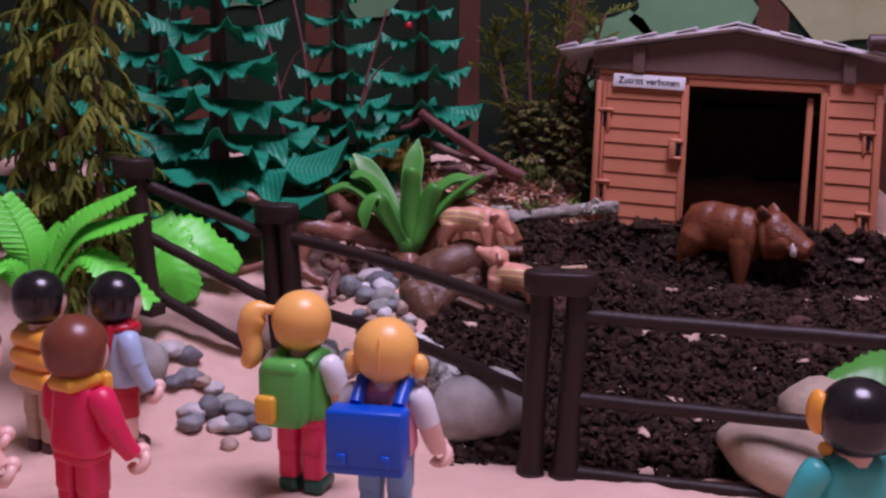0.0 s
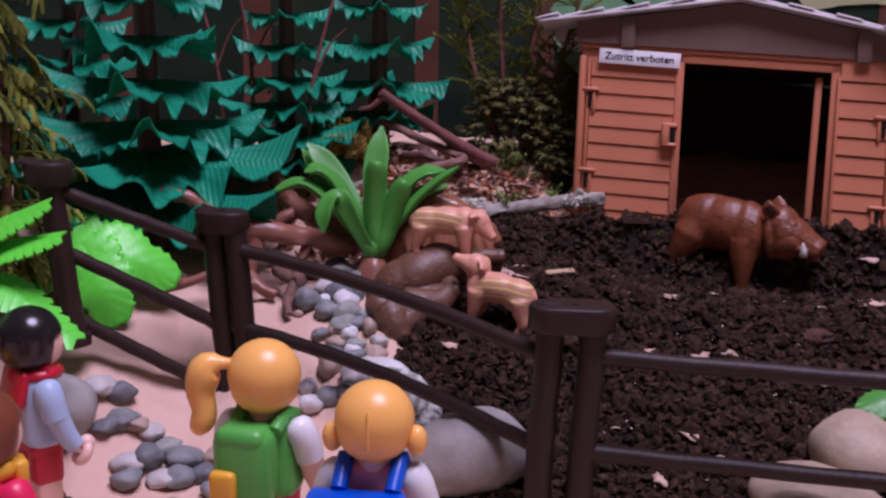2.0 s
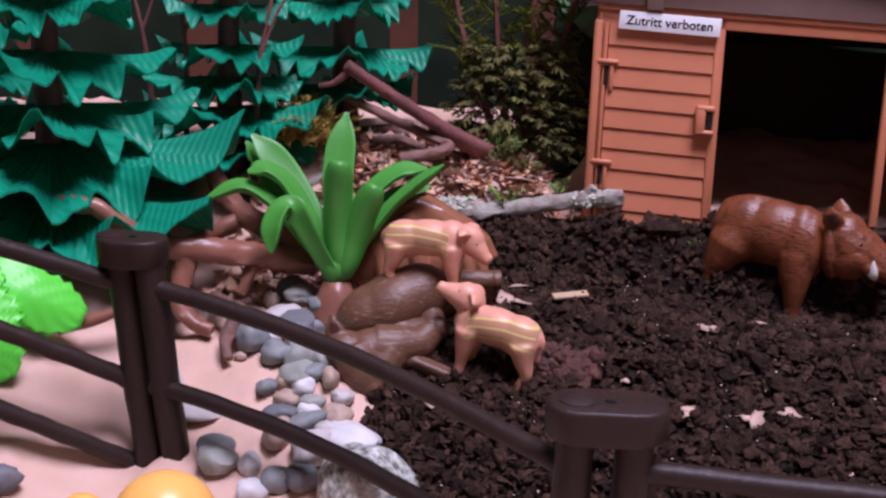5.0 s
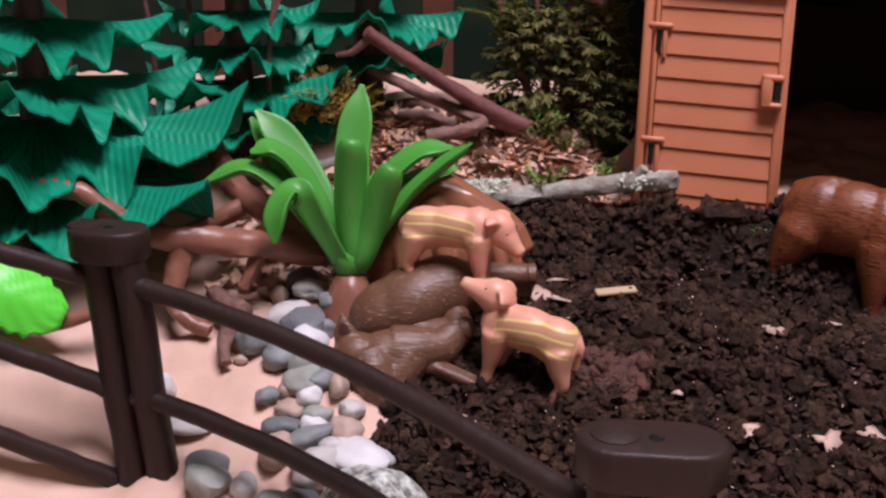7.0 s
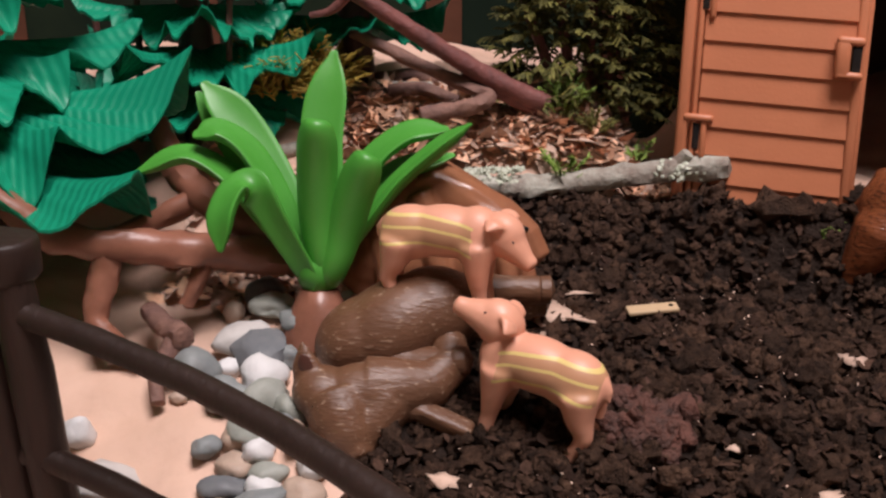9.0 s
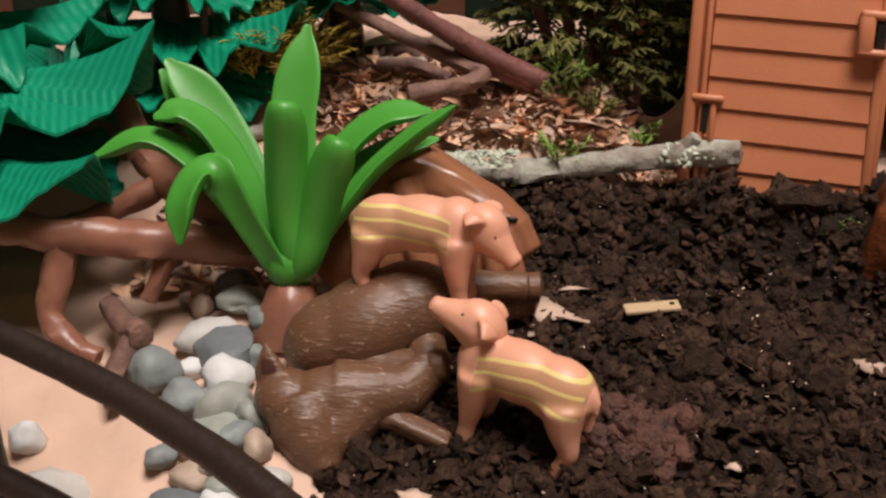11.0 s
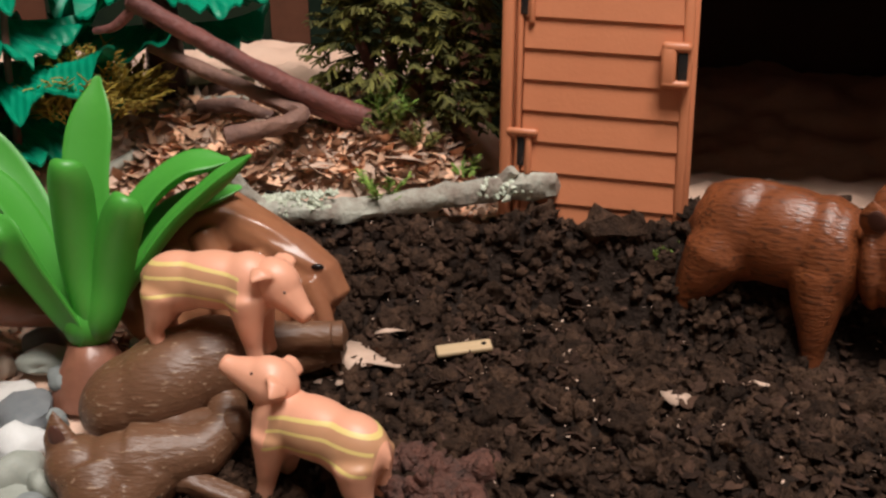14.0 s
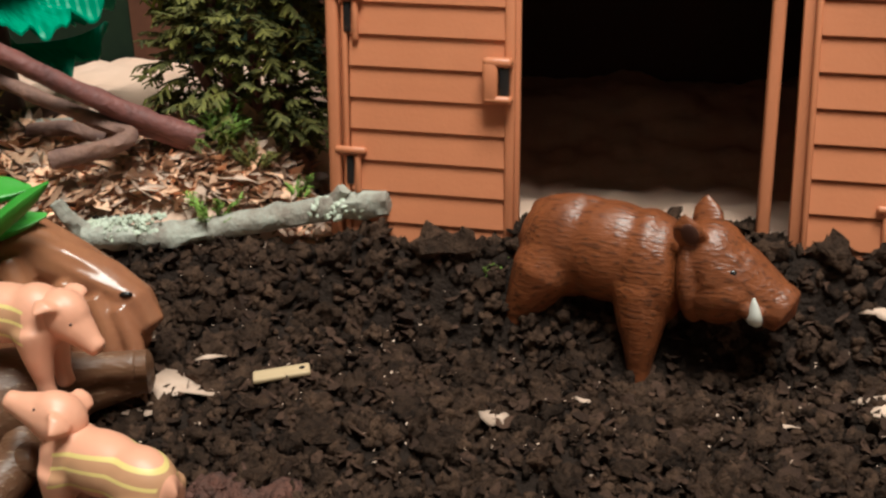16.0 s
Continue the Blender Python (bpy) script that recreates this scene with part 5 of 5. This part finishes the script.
# girl with ponytail, green rucksack
figure((-5.3, 37.1, 0.9), -14, "skin", "blond", "green", "crimson", "pine", "white", [
    ("tube", "blond", curve([(-0.95, -0.5, 8.0), (-1.75, -0.7, 7.95), (-2.1, -0.75, 7.1), (-1.95, -0.8, 6.2), (-2.25, -0.85, 5.5)], 4), [0.22, 0.2, 0.24, 0.38, 0.5, 0.58, 0.60, 0.58, 0.54, 0.50, 0.46, 0.44, 0.44, 0.46, 0.42, 0.36, 0.22], 12),
    ("box", "green", (-0.25, -1.15, 4.65), (2.1, 1.5, 2.9), 0.5),
    ("box", "green", (-0.25, -1.25, 5.75), (1.8, 1.35, 0.8), 0.35),
    ("box", "yellow", (-0.75, -1.95, 4.1), (0.95, 0.5, 1.2), 0.2),
    ("tube", "green", [(0.72, -0.95, 5.9), (0.8, -0.2, 6.35), (0.78, 0.6, 6.0), (0.76, 0.85, 5.2)], 0.26, 8),
    ("tube", "green", [(-0.72, -0.95, 5.9), (-0.8, -0.2, 6.35), (-0.78, 0.6, 6.0), (-0.76, 0.85, 5.2)], 0.26, 8),
], "blond toy girl with green rucksack and crimson trousers", arms=(10, 5))
# blond child with blue satchel
figure((-1.0, 33.7, 0.55), -6, "skin", "blond", "pink", "jeans", "jeans", "white", [
    ("ball", "blond", (-1.35, -0.1, 6.95), (0.34, 0.4, 0.5)),
    ("ball", "blond", (1.35, -0.1, 6.95), (0.34, 0.4, 0.5)),
    ("ball", "blond", (0, -1.28, 7.6), (0.07, 0.12, 0.7)),
    ("box", "blue", (-0.35, -1.55, 4.35), (3.1, 1.25, 2.55), 0.22),
    ("box", "blue", (-0.35, -2.1, 4.55), (3.0, 0.35, 2.2), 0.15),
    ("box", "blue", (-0.35, -2.05, 3.35), (3.05, 0.3, 0.5), 0.12),
    ("box", "blue", (-1.2, -2.3, 3.75), (0.4, 0.2, 0.5), 0.1),
    ("box", "blue", (0.5, -2.3, 3.75), (0.4, 0.2, 0.5), 0.1),
    ("tube", "blue", [(0.75, -1.1, 5.6), (0.85, -0.3, 6.35), (0.8, 0.55, 6.05), (0.78, 0.8, 5.2)], 0.28, 8),
    ("tube", "blue", [(-0.95, -1.1, 5.6), (-0.9, -0.3, 6.35), (-0.8, 0.55, 6.05), (-0.78, 0.8, 5.2)], 0.28, 8),
], "blond toy child with blue satchel and jeans", arms=(30, 30))
# dark-haired figure with red neckerchief
figure((-16.0, 42.2, 0.6), -46, "skin", "black", "paleblue", "red", "cocoa", None, [
    ("tube", "red", [(-0.75, 0.1, 6.35), (0, -0.7, 6.2), (0.75, 0.1, 6.35), (0, 0.85, 6.0), (-0.75, 0.1, 6.35)], 0.36, 8),
    ("box", "red", (-0.1, -0.78, 5.7), (1.9, 0.45, 1.5), 0.2, (-14, 0, 0)),
    ("ball", "red", (0.0, 0.05, 6.2), (1.15, 0.95, 0.42)),
    ("box", "pale", (0.6, 0.55, 0.55), (0.95, 0.35, 0.3), 0.1),
    ("box", "pale", (-0.6, 0.55, 0.55), (0.95, 0.35, 0.3), 0.1),
], "black-haired toy figure in pale blue top and red neckerchief", lower="skin", arms=(10, 10))
# auburn figure in crimson
figure((-13.6, 32.0, 0.65), -26, "skin", "auburn", "crimson", "crimson", "orange", None, [
    ("tube", "yellow", [(-0.8, -0.1, 6.35), (-0.4, -0.75, 6.25), (0.4, -0.75, 6.25), (0.85, 0.0, 6.4), (0.4, 0.8, 6.2), (-0.4, 0.8, 6.2), (-0.8, -0.1, 6.35)], 0.34, 8),
    ("box", "yellow", (0.9, 0.5, 6.1), (0.5, 0.5, 0.9), 0.18),
], "auburn toy figure in crimson suit with yellow scarf", lower="crimson", arms=(30, 35))
# figure in quilted orange jacket
figure((-19.4, 40.9, 0.8), -30, "skin", "black", "orange", "tan", "cocoa", None, [
    ("box", "orange", (0, 0, 5.6), (2.75, 1.95, 0.9), 0.4), ("box", "orange", (0, 0, 4.7), (2.95, 2.05, 0.95), 0.42), ("box", "orange", (0, 0, 3.75), (2.95, 2.05, 0.95), 0.42),
], "black-haired toy figure in a quilted orange jacket", arms=(0, 0))
# dark-haired figure in teal
figure((16.2, 27.2, 0.4), 12, "skin", "black", "teal", "teal", "cocoa", None, [
    ("ball", "orange", (-1.15, 0.35, 7.6), (0.35, 0.5, 0.75)),
    ("tube", "orange", [(-0.9, 0.2, 6.4), (0, 0.9, 6.2), (0.9, 0.2, 6.4)], 0.25, 8),
], "black-haired toy figure in a teal jacket", arms=(40, 30))
# fair figure whose arm shows at the rim
figure((-17.75, 31.2, 0.6), -60, "skin", "auburn", "pink", "orange", "yellow", "skin", [], "toy figure in pink top and orange trousers", arms=(35, 20))


# ---- stones ----
def stone_mesh(seed, radii, rough=0.2, facets=3):
    rnd = random.Random(seed)
    bm = bmesh.new()
    bmesh.ops.create_icosphere(bm, subdivisions=facets, radius=1.0)
    off = Vector((rnd.random() * 90, rnd.random() * 90, rnd.random() * 90))
    for v in bm.verts:
        r = 1 + rough * 1.6 * noise.noise(v.co * 1.1 + off) + rough * 0.6 * noise.noise(v.co * 2.6 + off)
        v.co = Vector((v.co.x * radii[0], v.co.y * radii[1], v.co.z * radii[2])) * r
    return bm


WORDS = ["grey", "dark grey", "pale grey", "white", "tan", "greenish grey"]


def stone(x, y, size, kind, seed, name="pebble", flat=0.62, sink=0.35, label=None, z=None, rough=0.2):
    rnd = random.Random(seed)
    radii = (size * rnd.uniform(0.9, 1.25), size * rnd.uniform(0.75, 1.0), size * flat * rnd.uniform(0.85, 1.2))
    z = max(on_paper(x, y), on_soil(x, y) if soil_edge(x, y) > 0 else -9) + radii[2] * (1 - sink) if z is None else z
    label = label or "smooth %s pebble at the edge of the mud" % WORDS[kind % 6]
    return whole(name, stone_mesh(seed, radii, rough), STONE[kind], (x, y, z), (rnd.uniform(-15, 15), rnd.uniform(-15, 15), rnd.uniform(0, 180)), label, "stone", "pebbles beside the mud")


# the row along the mud's edge: place, size, flatness, kind
UPPER = [
    (-5.2, 60.9, 0.78, 1.00, 1), (-6.0, 59.5, 0.41, 1.00, 4), (-4.6, 59.4, 0.84, 0.53, 5), (-5.3, 57.9, 0.76, 0.71, 2), (-4.6, 57.3, 0.88, 0.56, 1),
    (-3.6, 58.2, 0.58, 0.69, 0), (-5.5, 56.7, 0.38, 1.18, 3), (-4.3, 56.2, 0.80, 0.68, 3), (-6.4, 56.2, 0.77, 0.80, 0), (-5.2, 55.2, 0.70, 0.76, 0),
    (-4.1, 55.2, 0.70, 0.95, 5), (-4.1, 54.3, 0.89, 0.45, 5), (-4.5, 53.3, 0.60, 0.66, 4), (-5.4, 53.6, 0.48, 0.73, 0), (-3.4, 52.8, 0.55, 0.61, 5),
    (-6.8, 55.6, 0.27, 0.88, 4), (-3.2, 54.8, 0.41, 1.3, 5), (-2.2, 61.4, 0.51, 0.77, 3), (-3.4, 54.0, 0.52, 0.9, 0), (-2.75, 53.6, 0.48, 0.9, 4), (-4.6, 54.0, 0.5, 0.8, 4), (-3.5, 52.5, 0.55, 0.7, 3), (-2.2, 53.0, 0.5, 0.8, 2), (-3.7, 57.1, 0.5, 0.9, 0)]
LOWER = [
    (-1.6, 51.1, 1.11, 0.63, 3), (-3.1, 50.5, 0.94, 0.70, 2), (-4.6, 51.2, 0.66, 1.1, 4), (-2.3, 52.3, 0.72, 0.65, 4), (-3.6, 51.9, 0.75, 0.61, 0),
    (-4.7, 52.6, 0.64, 0.67, 1), (-3.8, 53.4, 0.48, 0.9, 3), (-7.0, 50.9, 0.74, 0.67, 0), (-6.8, 50.1, 0.85, 0.62, 5), (-5.5, 50.1, 0.52, 0.85, 3),
    (-2.7, 51.4, 0.54, 0.77, 2), (-8.3, 53.0, 0.98, 0.42, 2), (-9.5, 54.3, 0.45, 1.3, 3), (-4.4, 49.2, 0.7, 0.7, 0), (-5.2, 48.6, 0.65, 0.7, 3), (-3.4, 49.0, 0.8, 0.7, 1)]
for k, (x, y, s, f, c) in enumerate(UPPER + LOWER):
    stone(x, y, s, c, 100 + k, flat=f * 0.9, sink=0.25)
# the scatter by the visitors
for k, (x, y, s, c) in enumerate([
    (-12.4, 45.6, 0.85, 1), (-11.6, 44.8, 0.8, 2), (-13.2, 45.2, 0.75, 2), (-13.0, 44.2, 0.72, 0), (-10.7, 45.0, 0.8, 0), (-10.9, 46.2, 0.85, 0),
    (-9.7, 45.3, 0.65, 1), (-10.4, 42.6, 0.5, 4), (-15.2, 48.0, 0.75, 2), (-14.4, 48.2, 0.7, 1), (-14.0, 47.2, 0.75, 0), (-13.3, 47.3, 0.65, 4),
    (-12.6, 47.2, 0.6, 2), (-14.6, 46.6, 0.75, 1), (-9.3, 46.4, 0.7, 4), (-15.6, 57.0, 0.6, 0), (-9.0, 44.0, 0.55, 0), (-11.9, 46.9, 0.7, 5),
]):
    stone(x, y, s, c, 200 + k, label="smooth %s pebble on the sandy paper" % WORDS[c])
stone(-0.9, 48.4, 2.0, 6, 301, "rock", 0.85, 0.5, "speckled rock with pale lichen beside the fence")
stone(2.6, 44.4, 2.25, 7, 302, "rock", 0.85, 0.35, "big smooth grey rock behind the fence", rough=0.09)
stone(17.6, 40.9, 3.5, 8, 303, "rock", 0.52, 0.42, "big smooth tan rock behind the fence", rough=0.09)
stone(20.2, 45.0, 2.4, 8, 304, "rock", 0.62, 0.42, "big smooth tan rock at the mud's front", rough=0.09)
stone(-16.6, 46.2, 1.9, 7, 305, "rock", 0.8, 0.35, "big round grey rock beside the fence", rough=0.09)


def rust_spot(rnd):
    a, q = rnd.uniform(0, 6.28), rnd.random() ** 0.5
    x, y = 7.05 + 1.5 * q * math.cos(a), 54.6 + 1.15 * q * math.sin(a)
    return x, y, on_soil(x, y) + 0.12 + 0.30 * (1 - q * q), rnd.uniform(0.22, 0.46)


ob = new("rusty_crumbs", crumbs(70, rust_spot, 55, 2))
ob.data.materials.append(M["rust"])
ob.data.shade_smooth()
tagged(ob, "crumbly flat reddish brown clod in the mud", "soil clods", kind="stuff")
stone(21.2, 54.2, 0.9, 9, 307, "clod", 0.5, 0.5, "reddish brown clod in the mud", rough=0.45)


# ---- litter and scraps ----
def flakes(count, spot, size, seed, broad=0.55):
    """Curled dry flakes as one mesh."""
    rnd = random.Random(seed)
    verts, polys = [], []
    for _ in range(count):
        x, y, z = spot(rnd)
        s = size * (0.4 + 1.2 * rnd.random() ** 1.5)
        m = Euler((rnd.gauss(0, 0.4), rnd.gauss(0, 0.4), rnd.random() * 6.3)).to_matrix()
        w = s * rnd.uniform(0.15, broad)
        c = rnd.uniform(-0.3, 0.3) * s
        n0 = len(verts)
        for px, py, pz in ((-s, 0, c), (-s * 0.3, w, 0), (s * 0.5, w * 0.8, -c * 0.2), (s, 0, c), (s * 0.4, -w, 0), (-s * 0.4, -w * 0.8, 0)):
            p = m @ Vector((px, py, pz))
            verts.append(((p.x + x) * U, (p.y + y) * U, (p.z + z) * U))
        polys += [[n0, n0 + 1, n0 + 5], [n0 + 1, n0 + 2, n0 + 4, n0 + 5], [n0 + 2, n0 + 3, n0 + 4]]
    me = bpy.data.meshes.new("flakes")
    me.from_pydata(verts, [], polys)
    return me


def litter_spot(rnd):
    while True:
        x, y = rnd.uniform(-9, 9.4), rnd.uniform(60.5, 72)
        if soil_edge(x, y) < 0 and noise.noise(Vector((x * 0.35, y * 0.35, 7))) > -0.28 - 0.25 * ss(-4, 3, x) and rnd.random() < 0.25 + 0.75 * ss(-8, 0, x):
            return x, y, on_paper(x, y) + 0.08 + rnd.random() * 0.25


ob = new("leaf_litter", flakes(3500, litter_spot, 0.48, 11))
ob.data.materials.append(M["litter"])
tagged(ob, "brown dry leaf litter scattered on the bank", "leaf litter", kind="stuff")


ob = new("leaf_litter", flakes(1500, litter_spot, 0.55, 14))
ob.data.materials.append(M["pale"])
tagged(ob, "pale sandy bark shreds among the leaf litter", "leaf litter", kind="stuff")


def speck_spot(rnd):
    while True:
        x, y = rnd.uniform(-2, 32), rnd.uniform(42, 66)
        if soil_edge(x, y) > 0.3:
            return x, y, on_soil(x, y) + 0.32


def crust_spot(rnd):
    while True:
        x, y = rnd.uniform(-2, 32), rnd.uniform(42, 66.5)
        if soil_edge(x, y) > 0.2:
            return x, y, on_soil(x, y) + 0.18 + 0.22 * rnd.random()


ob = new("soil_flakes", flakes(5200, crust_spot, 0.26, 17, 0.8))
ob.data.materials.append(M["crust"])
tagged(ob, "brown flaky crumbs of dry peat on the wallow", "soil flakes", kind="stuff")

ob = new("pale_specks", flakes(1300, speck_spot, 0.055, 12))
ob.data.materials.append(M["pale"])
tagged(ob, "tiny pale specks and fibres in the soil", "specks", kind="stuff")


def scrap(x, y, size, seed, z=None, mat="pale"):
    """A torn piece of dry leaf."""
    rnd = random.Random(seed)
    bm = bmesh.new()
    n = 14
    rim = []
    for k in range(n):
        a = 2 * math.pi * k / n
        r = size * rnd.uniform(0.45, 1.15)
        rim.append(bm.verts.new((math.cos(a) * r * 1.2, math.sin(a) * r * 0.8, 0.12 * size * math.sin(a * 2 + seed))))
    mid = bm.verts.new((0, 0, 0.12 * size))
    for k in range(n):
        bm.faces.new((rim[k], rim[(k + 1) % n], mid))
    z = (max(on_soil(x, y), on_paper(x, y) - 0.5) + 0.36) if z is None else z
    ob = whole("dry_leaf_scrap", bm, M[mat], (x, y, z), (rnd.uniform(-12, 12), rnd.uniform(-12, 12), rnd.uniform(0, 360)), "pale torn scrap of dry leaf on the mud", "leaf scrap", "dry leaf scraps")
    s = ob.modifiers.new("thickness", "SOLIDIFY")
    s.thickness = 0.05 * U
    return ob


for k, (x, y, s) in enumerate([(4.95, 59.5, 1.1), (5.5, 61.4, 0.5), (4.0, 58.6, 0.6), (14.2, 58.6, 0.42), (14.6, 52.3, 0.7), (16.2, 52.7, 0.65), (14.1, 45.5, 0.55), (12.0, 52.8, 0.45),
                                (1.5, 52.6, 0.45), (26.0, 59.2, 0.9), (26.3, 60.8, 0.6), (9.6, 53.9, 0.35), (11.9, 52.3, 0.4), (14.3, 52.3, 0.4), (16.9, 59.5, 0.28), (13.0, 47.0, 0.5),
                                (19.2, 62.3, 0.35), (22.5, 58.0, 0.35), (9.5, 47.5, 0.4), (11.0, 44.0, 0.45), (20.5, 50.5, 0.5), (25.9, 58.8, 0.85), (27.9, 63.8, 0.7)]):
    scrap(x, y, s, 400 + k)
for k, (x, y, s) in enumerate([(6.0, 67.4, 0.8), (2.6, 67.0, 0.7), (0.6, 69.0, 0.8), (-2.5, 64.4, 0.7), (7.6, 68.8, 0.6), (-5.5, 62.8, 0.9), (-7.0, 64.5, 0.9)]):
    scrap(x, y, s, 500 + k, on_paper(x, y) + 0.4)

def lichen_spot(rnd):
    x = rnd.uniform(1.0, 3.6) if rnd.random() < 0.75 else rnd.uniform(8.5, 11.0)
    a = rnd.uniform(-0.4, 2.4)
    return x, 65.45 + 0.04 * x - 0.42 * math.cos(a), 10.5 + 0.05 * x + 0.45 * math.sin(a), rnd.uniform(0.06, 0.15)


ob = new("lichen_crust", crumbs(240, lichen_spot, 31, 1))
ob.data.materials.append(M["lichen"])
tagged(ob, "pale grey green lichen crust on the dead branch", "lichen", kind="stuff")

chip = thing("wood_chip", (7.95, 59.9, on_soil(7.95, 59.9) + 0.58), (6, -4, 8), "small flat cut wood chip with a drilled hole", "wood chip")
bm = bmesh.new()
box(bm, (0, 0, 0), (1.7, 0.55, 0.16), 0.05)
part("strip", bm, M["wood"], chip)
bm = bmesh.new()
tube(bm, [(0.62, 0.02, 0.0), (0.62, 0.02, 0.088)], 0.09, 8)
part("hole", bm, M["eye"], chip)

broad_leaf("green_leaf", (26.8, 49.6, 4.6), (21.4, 48.4, 4.0), (0, -0.5, 1), 1.5, "green plastic leaf lying behind the tan rock", "strap")
branch("fallen_stick", [([(26.6, 59.0, 4.6), (28.6, 61.8, 7.2)], 0.3, 0.25)], "bark", "short dead stick leaning at the mud's end", "stick")


# ---- the painted board ----
def painted(name, outline, mat, label, y=84.1):
    bm = bmesh.new()
    bm.faces.new([bm.verts.new((x, 0, z)) for x, z in outline])
    made = bmesh.ops.extrude_face_region(bm, geom=bm.faces[:])
    bmesh.ops.translate(bm, vec=(0, -0.06, 0), verts=[v for v in made["geom"] if isinstance(v, bmesh.types.BMVert)])
    ob = part(name, bm, M[mat], backdrop, label, smooth=False)
    ob.matrix_basis = pose(0, y * U, 0)
    return ob


def blot(cx, cz, rx, rz, seed):
    rnd = random.Random(seed)
    return [(cx + math.cos(a) * rx * rnd.uniform(0.85, 1.1), cz + math.sin(a) * rz * rnd.uniform(0.85, 1.1)) for a in [2 * math.pi * k / 18 for k in range(18)]]


for k, (x, w) in enumerate([(-0.6, 1.0), (25.2, 1.5), (-14.0, 1.2), (8.6, 0.9), (-25.0, 1.4), (36.0, 1.4)]):
    painted("painted_trunk", [(x - w, 2), (x + w, 2), (x + w * 0.8, 58), (x - w * 0.8, 58)], "paint_b", "painted brown tree trunk on the board", 84.15)
for k, (x, z, rx, rz) in enumerate([(18.4, 26.5, 5.2, 3.6), (-9.0, 28.0, 2.6, 2.8), (12.5, 22.0, 3.5, 4.0), (-20, 30, 5, 4), (33, 30, 6, 5), (10, 33, 6, 5)]):
    painted("painted_foliage", blot(x, z, rx, rz, 70 + k), "paint_g", "painted green foliage on the board", 84.05)
painted("painted_clearing", blot(33.0, 30.0, 8, 7, 90), "paint_y", "painted pale clearing on the board", 84.0)
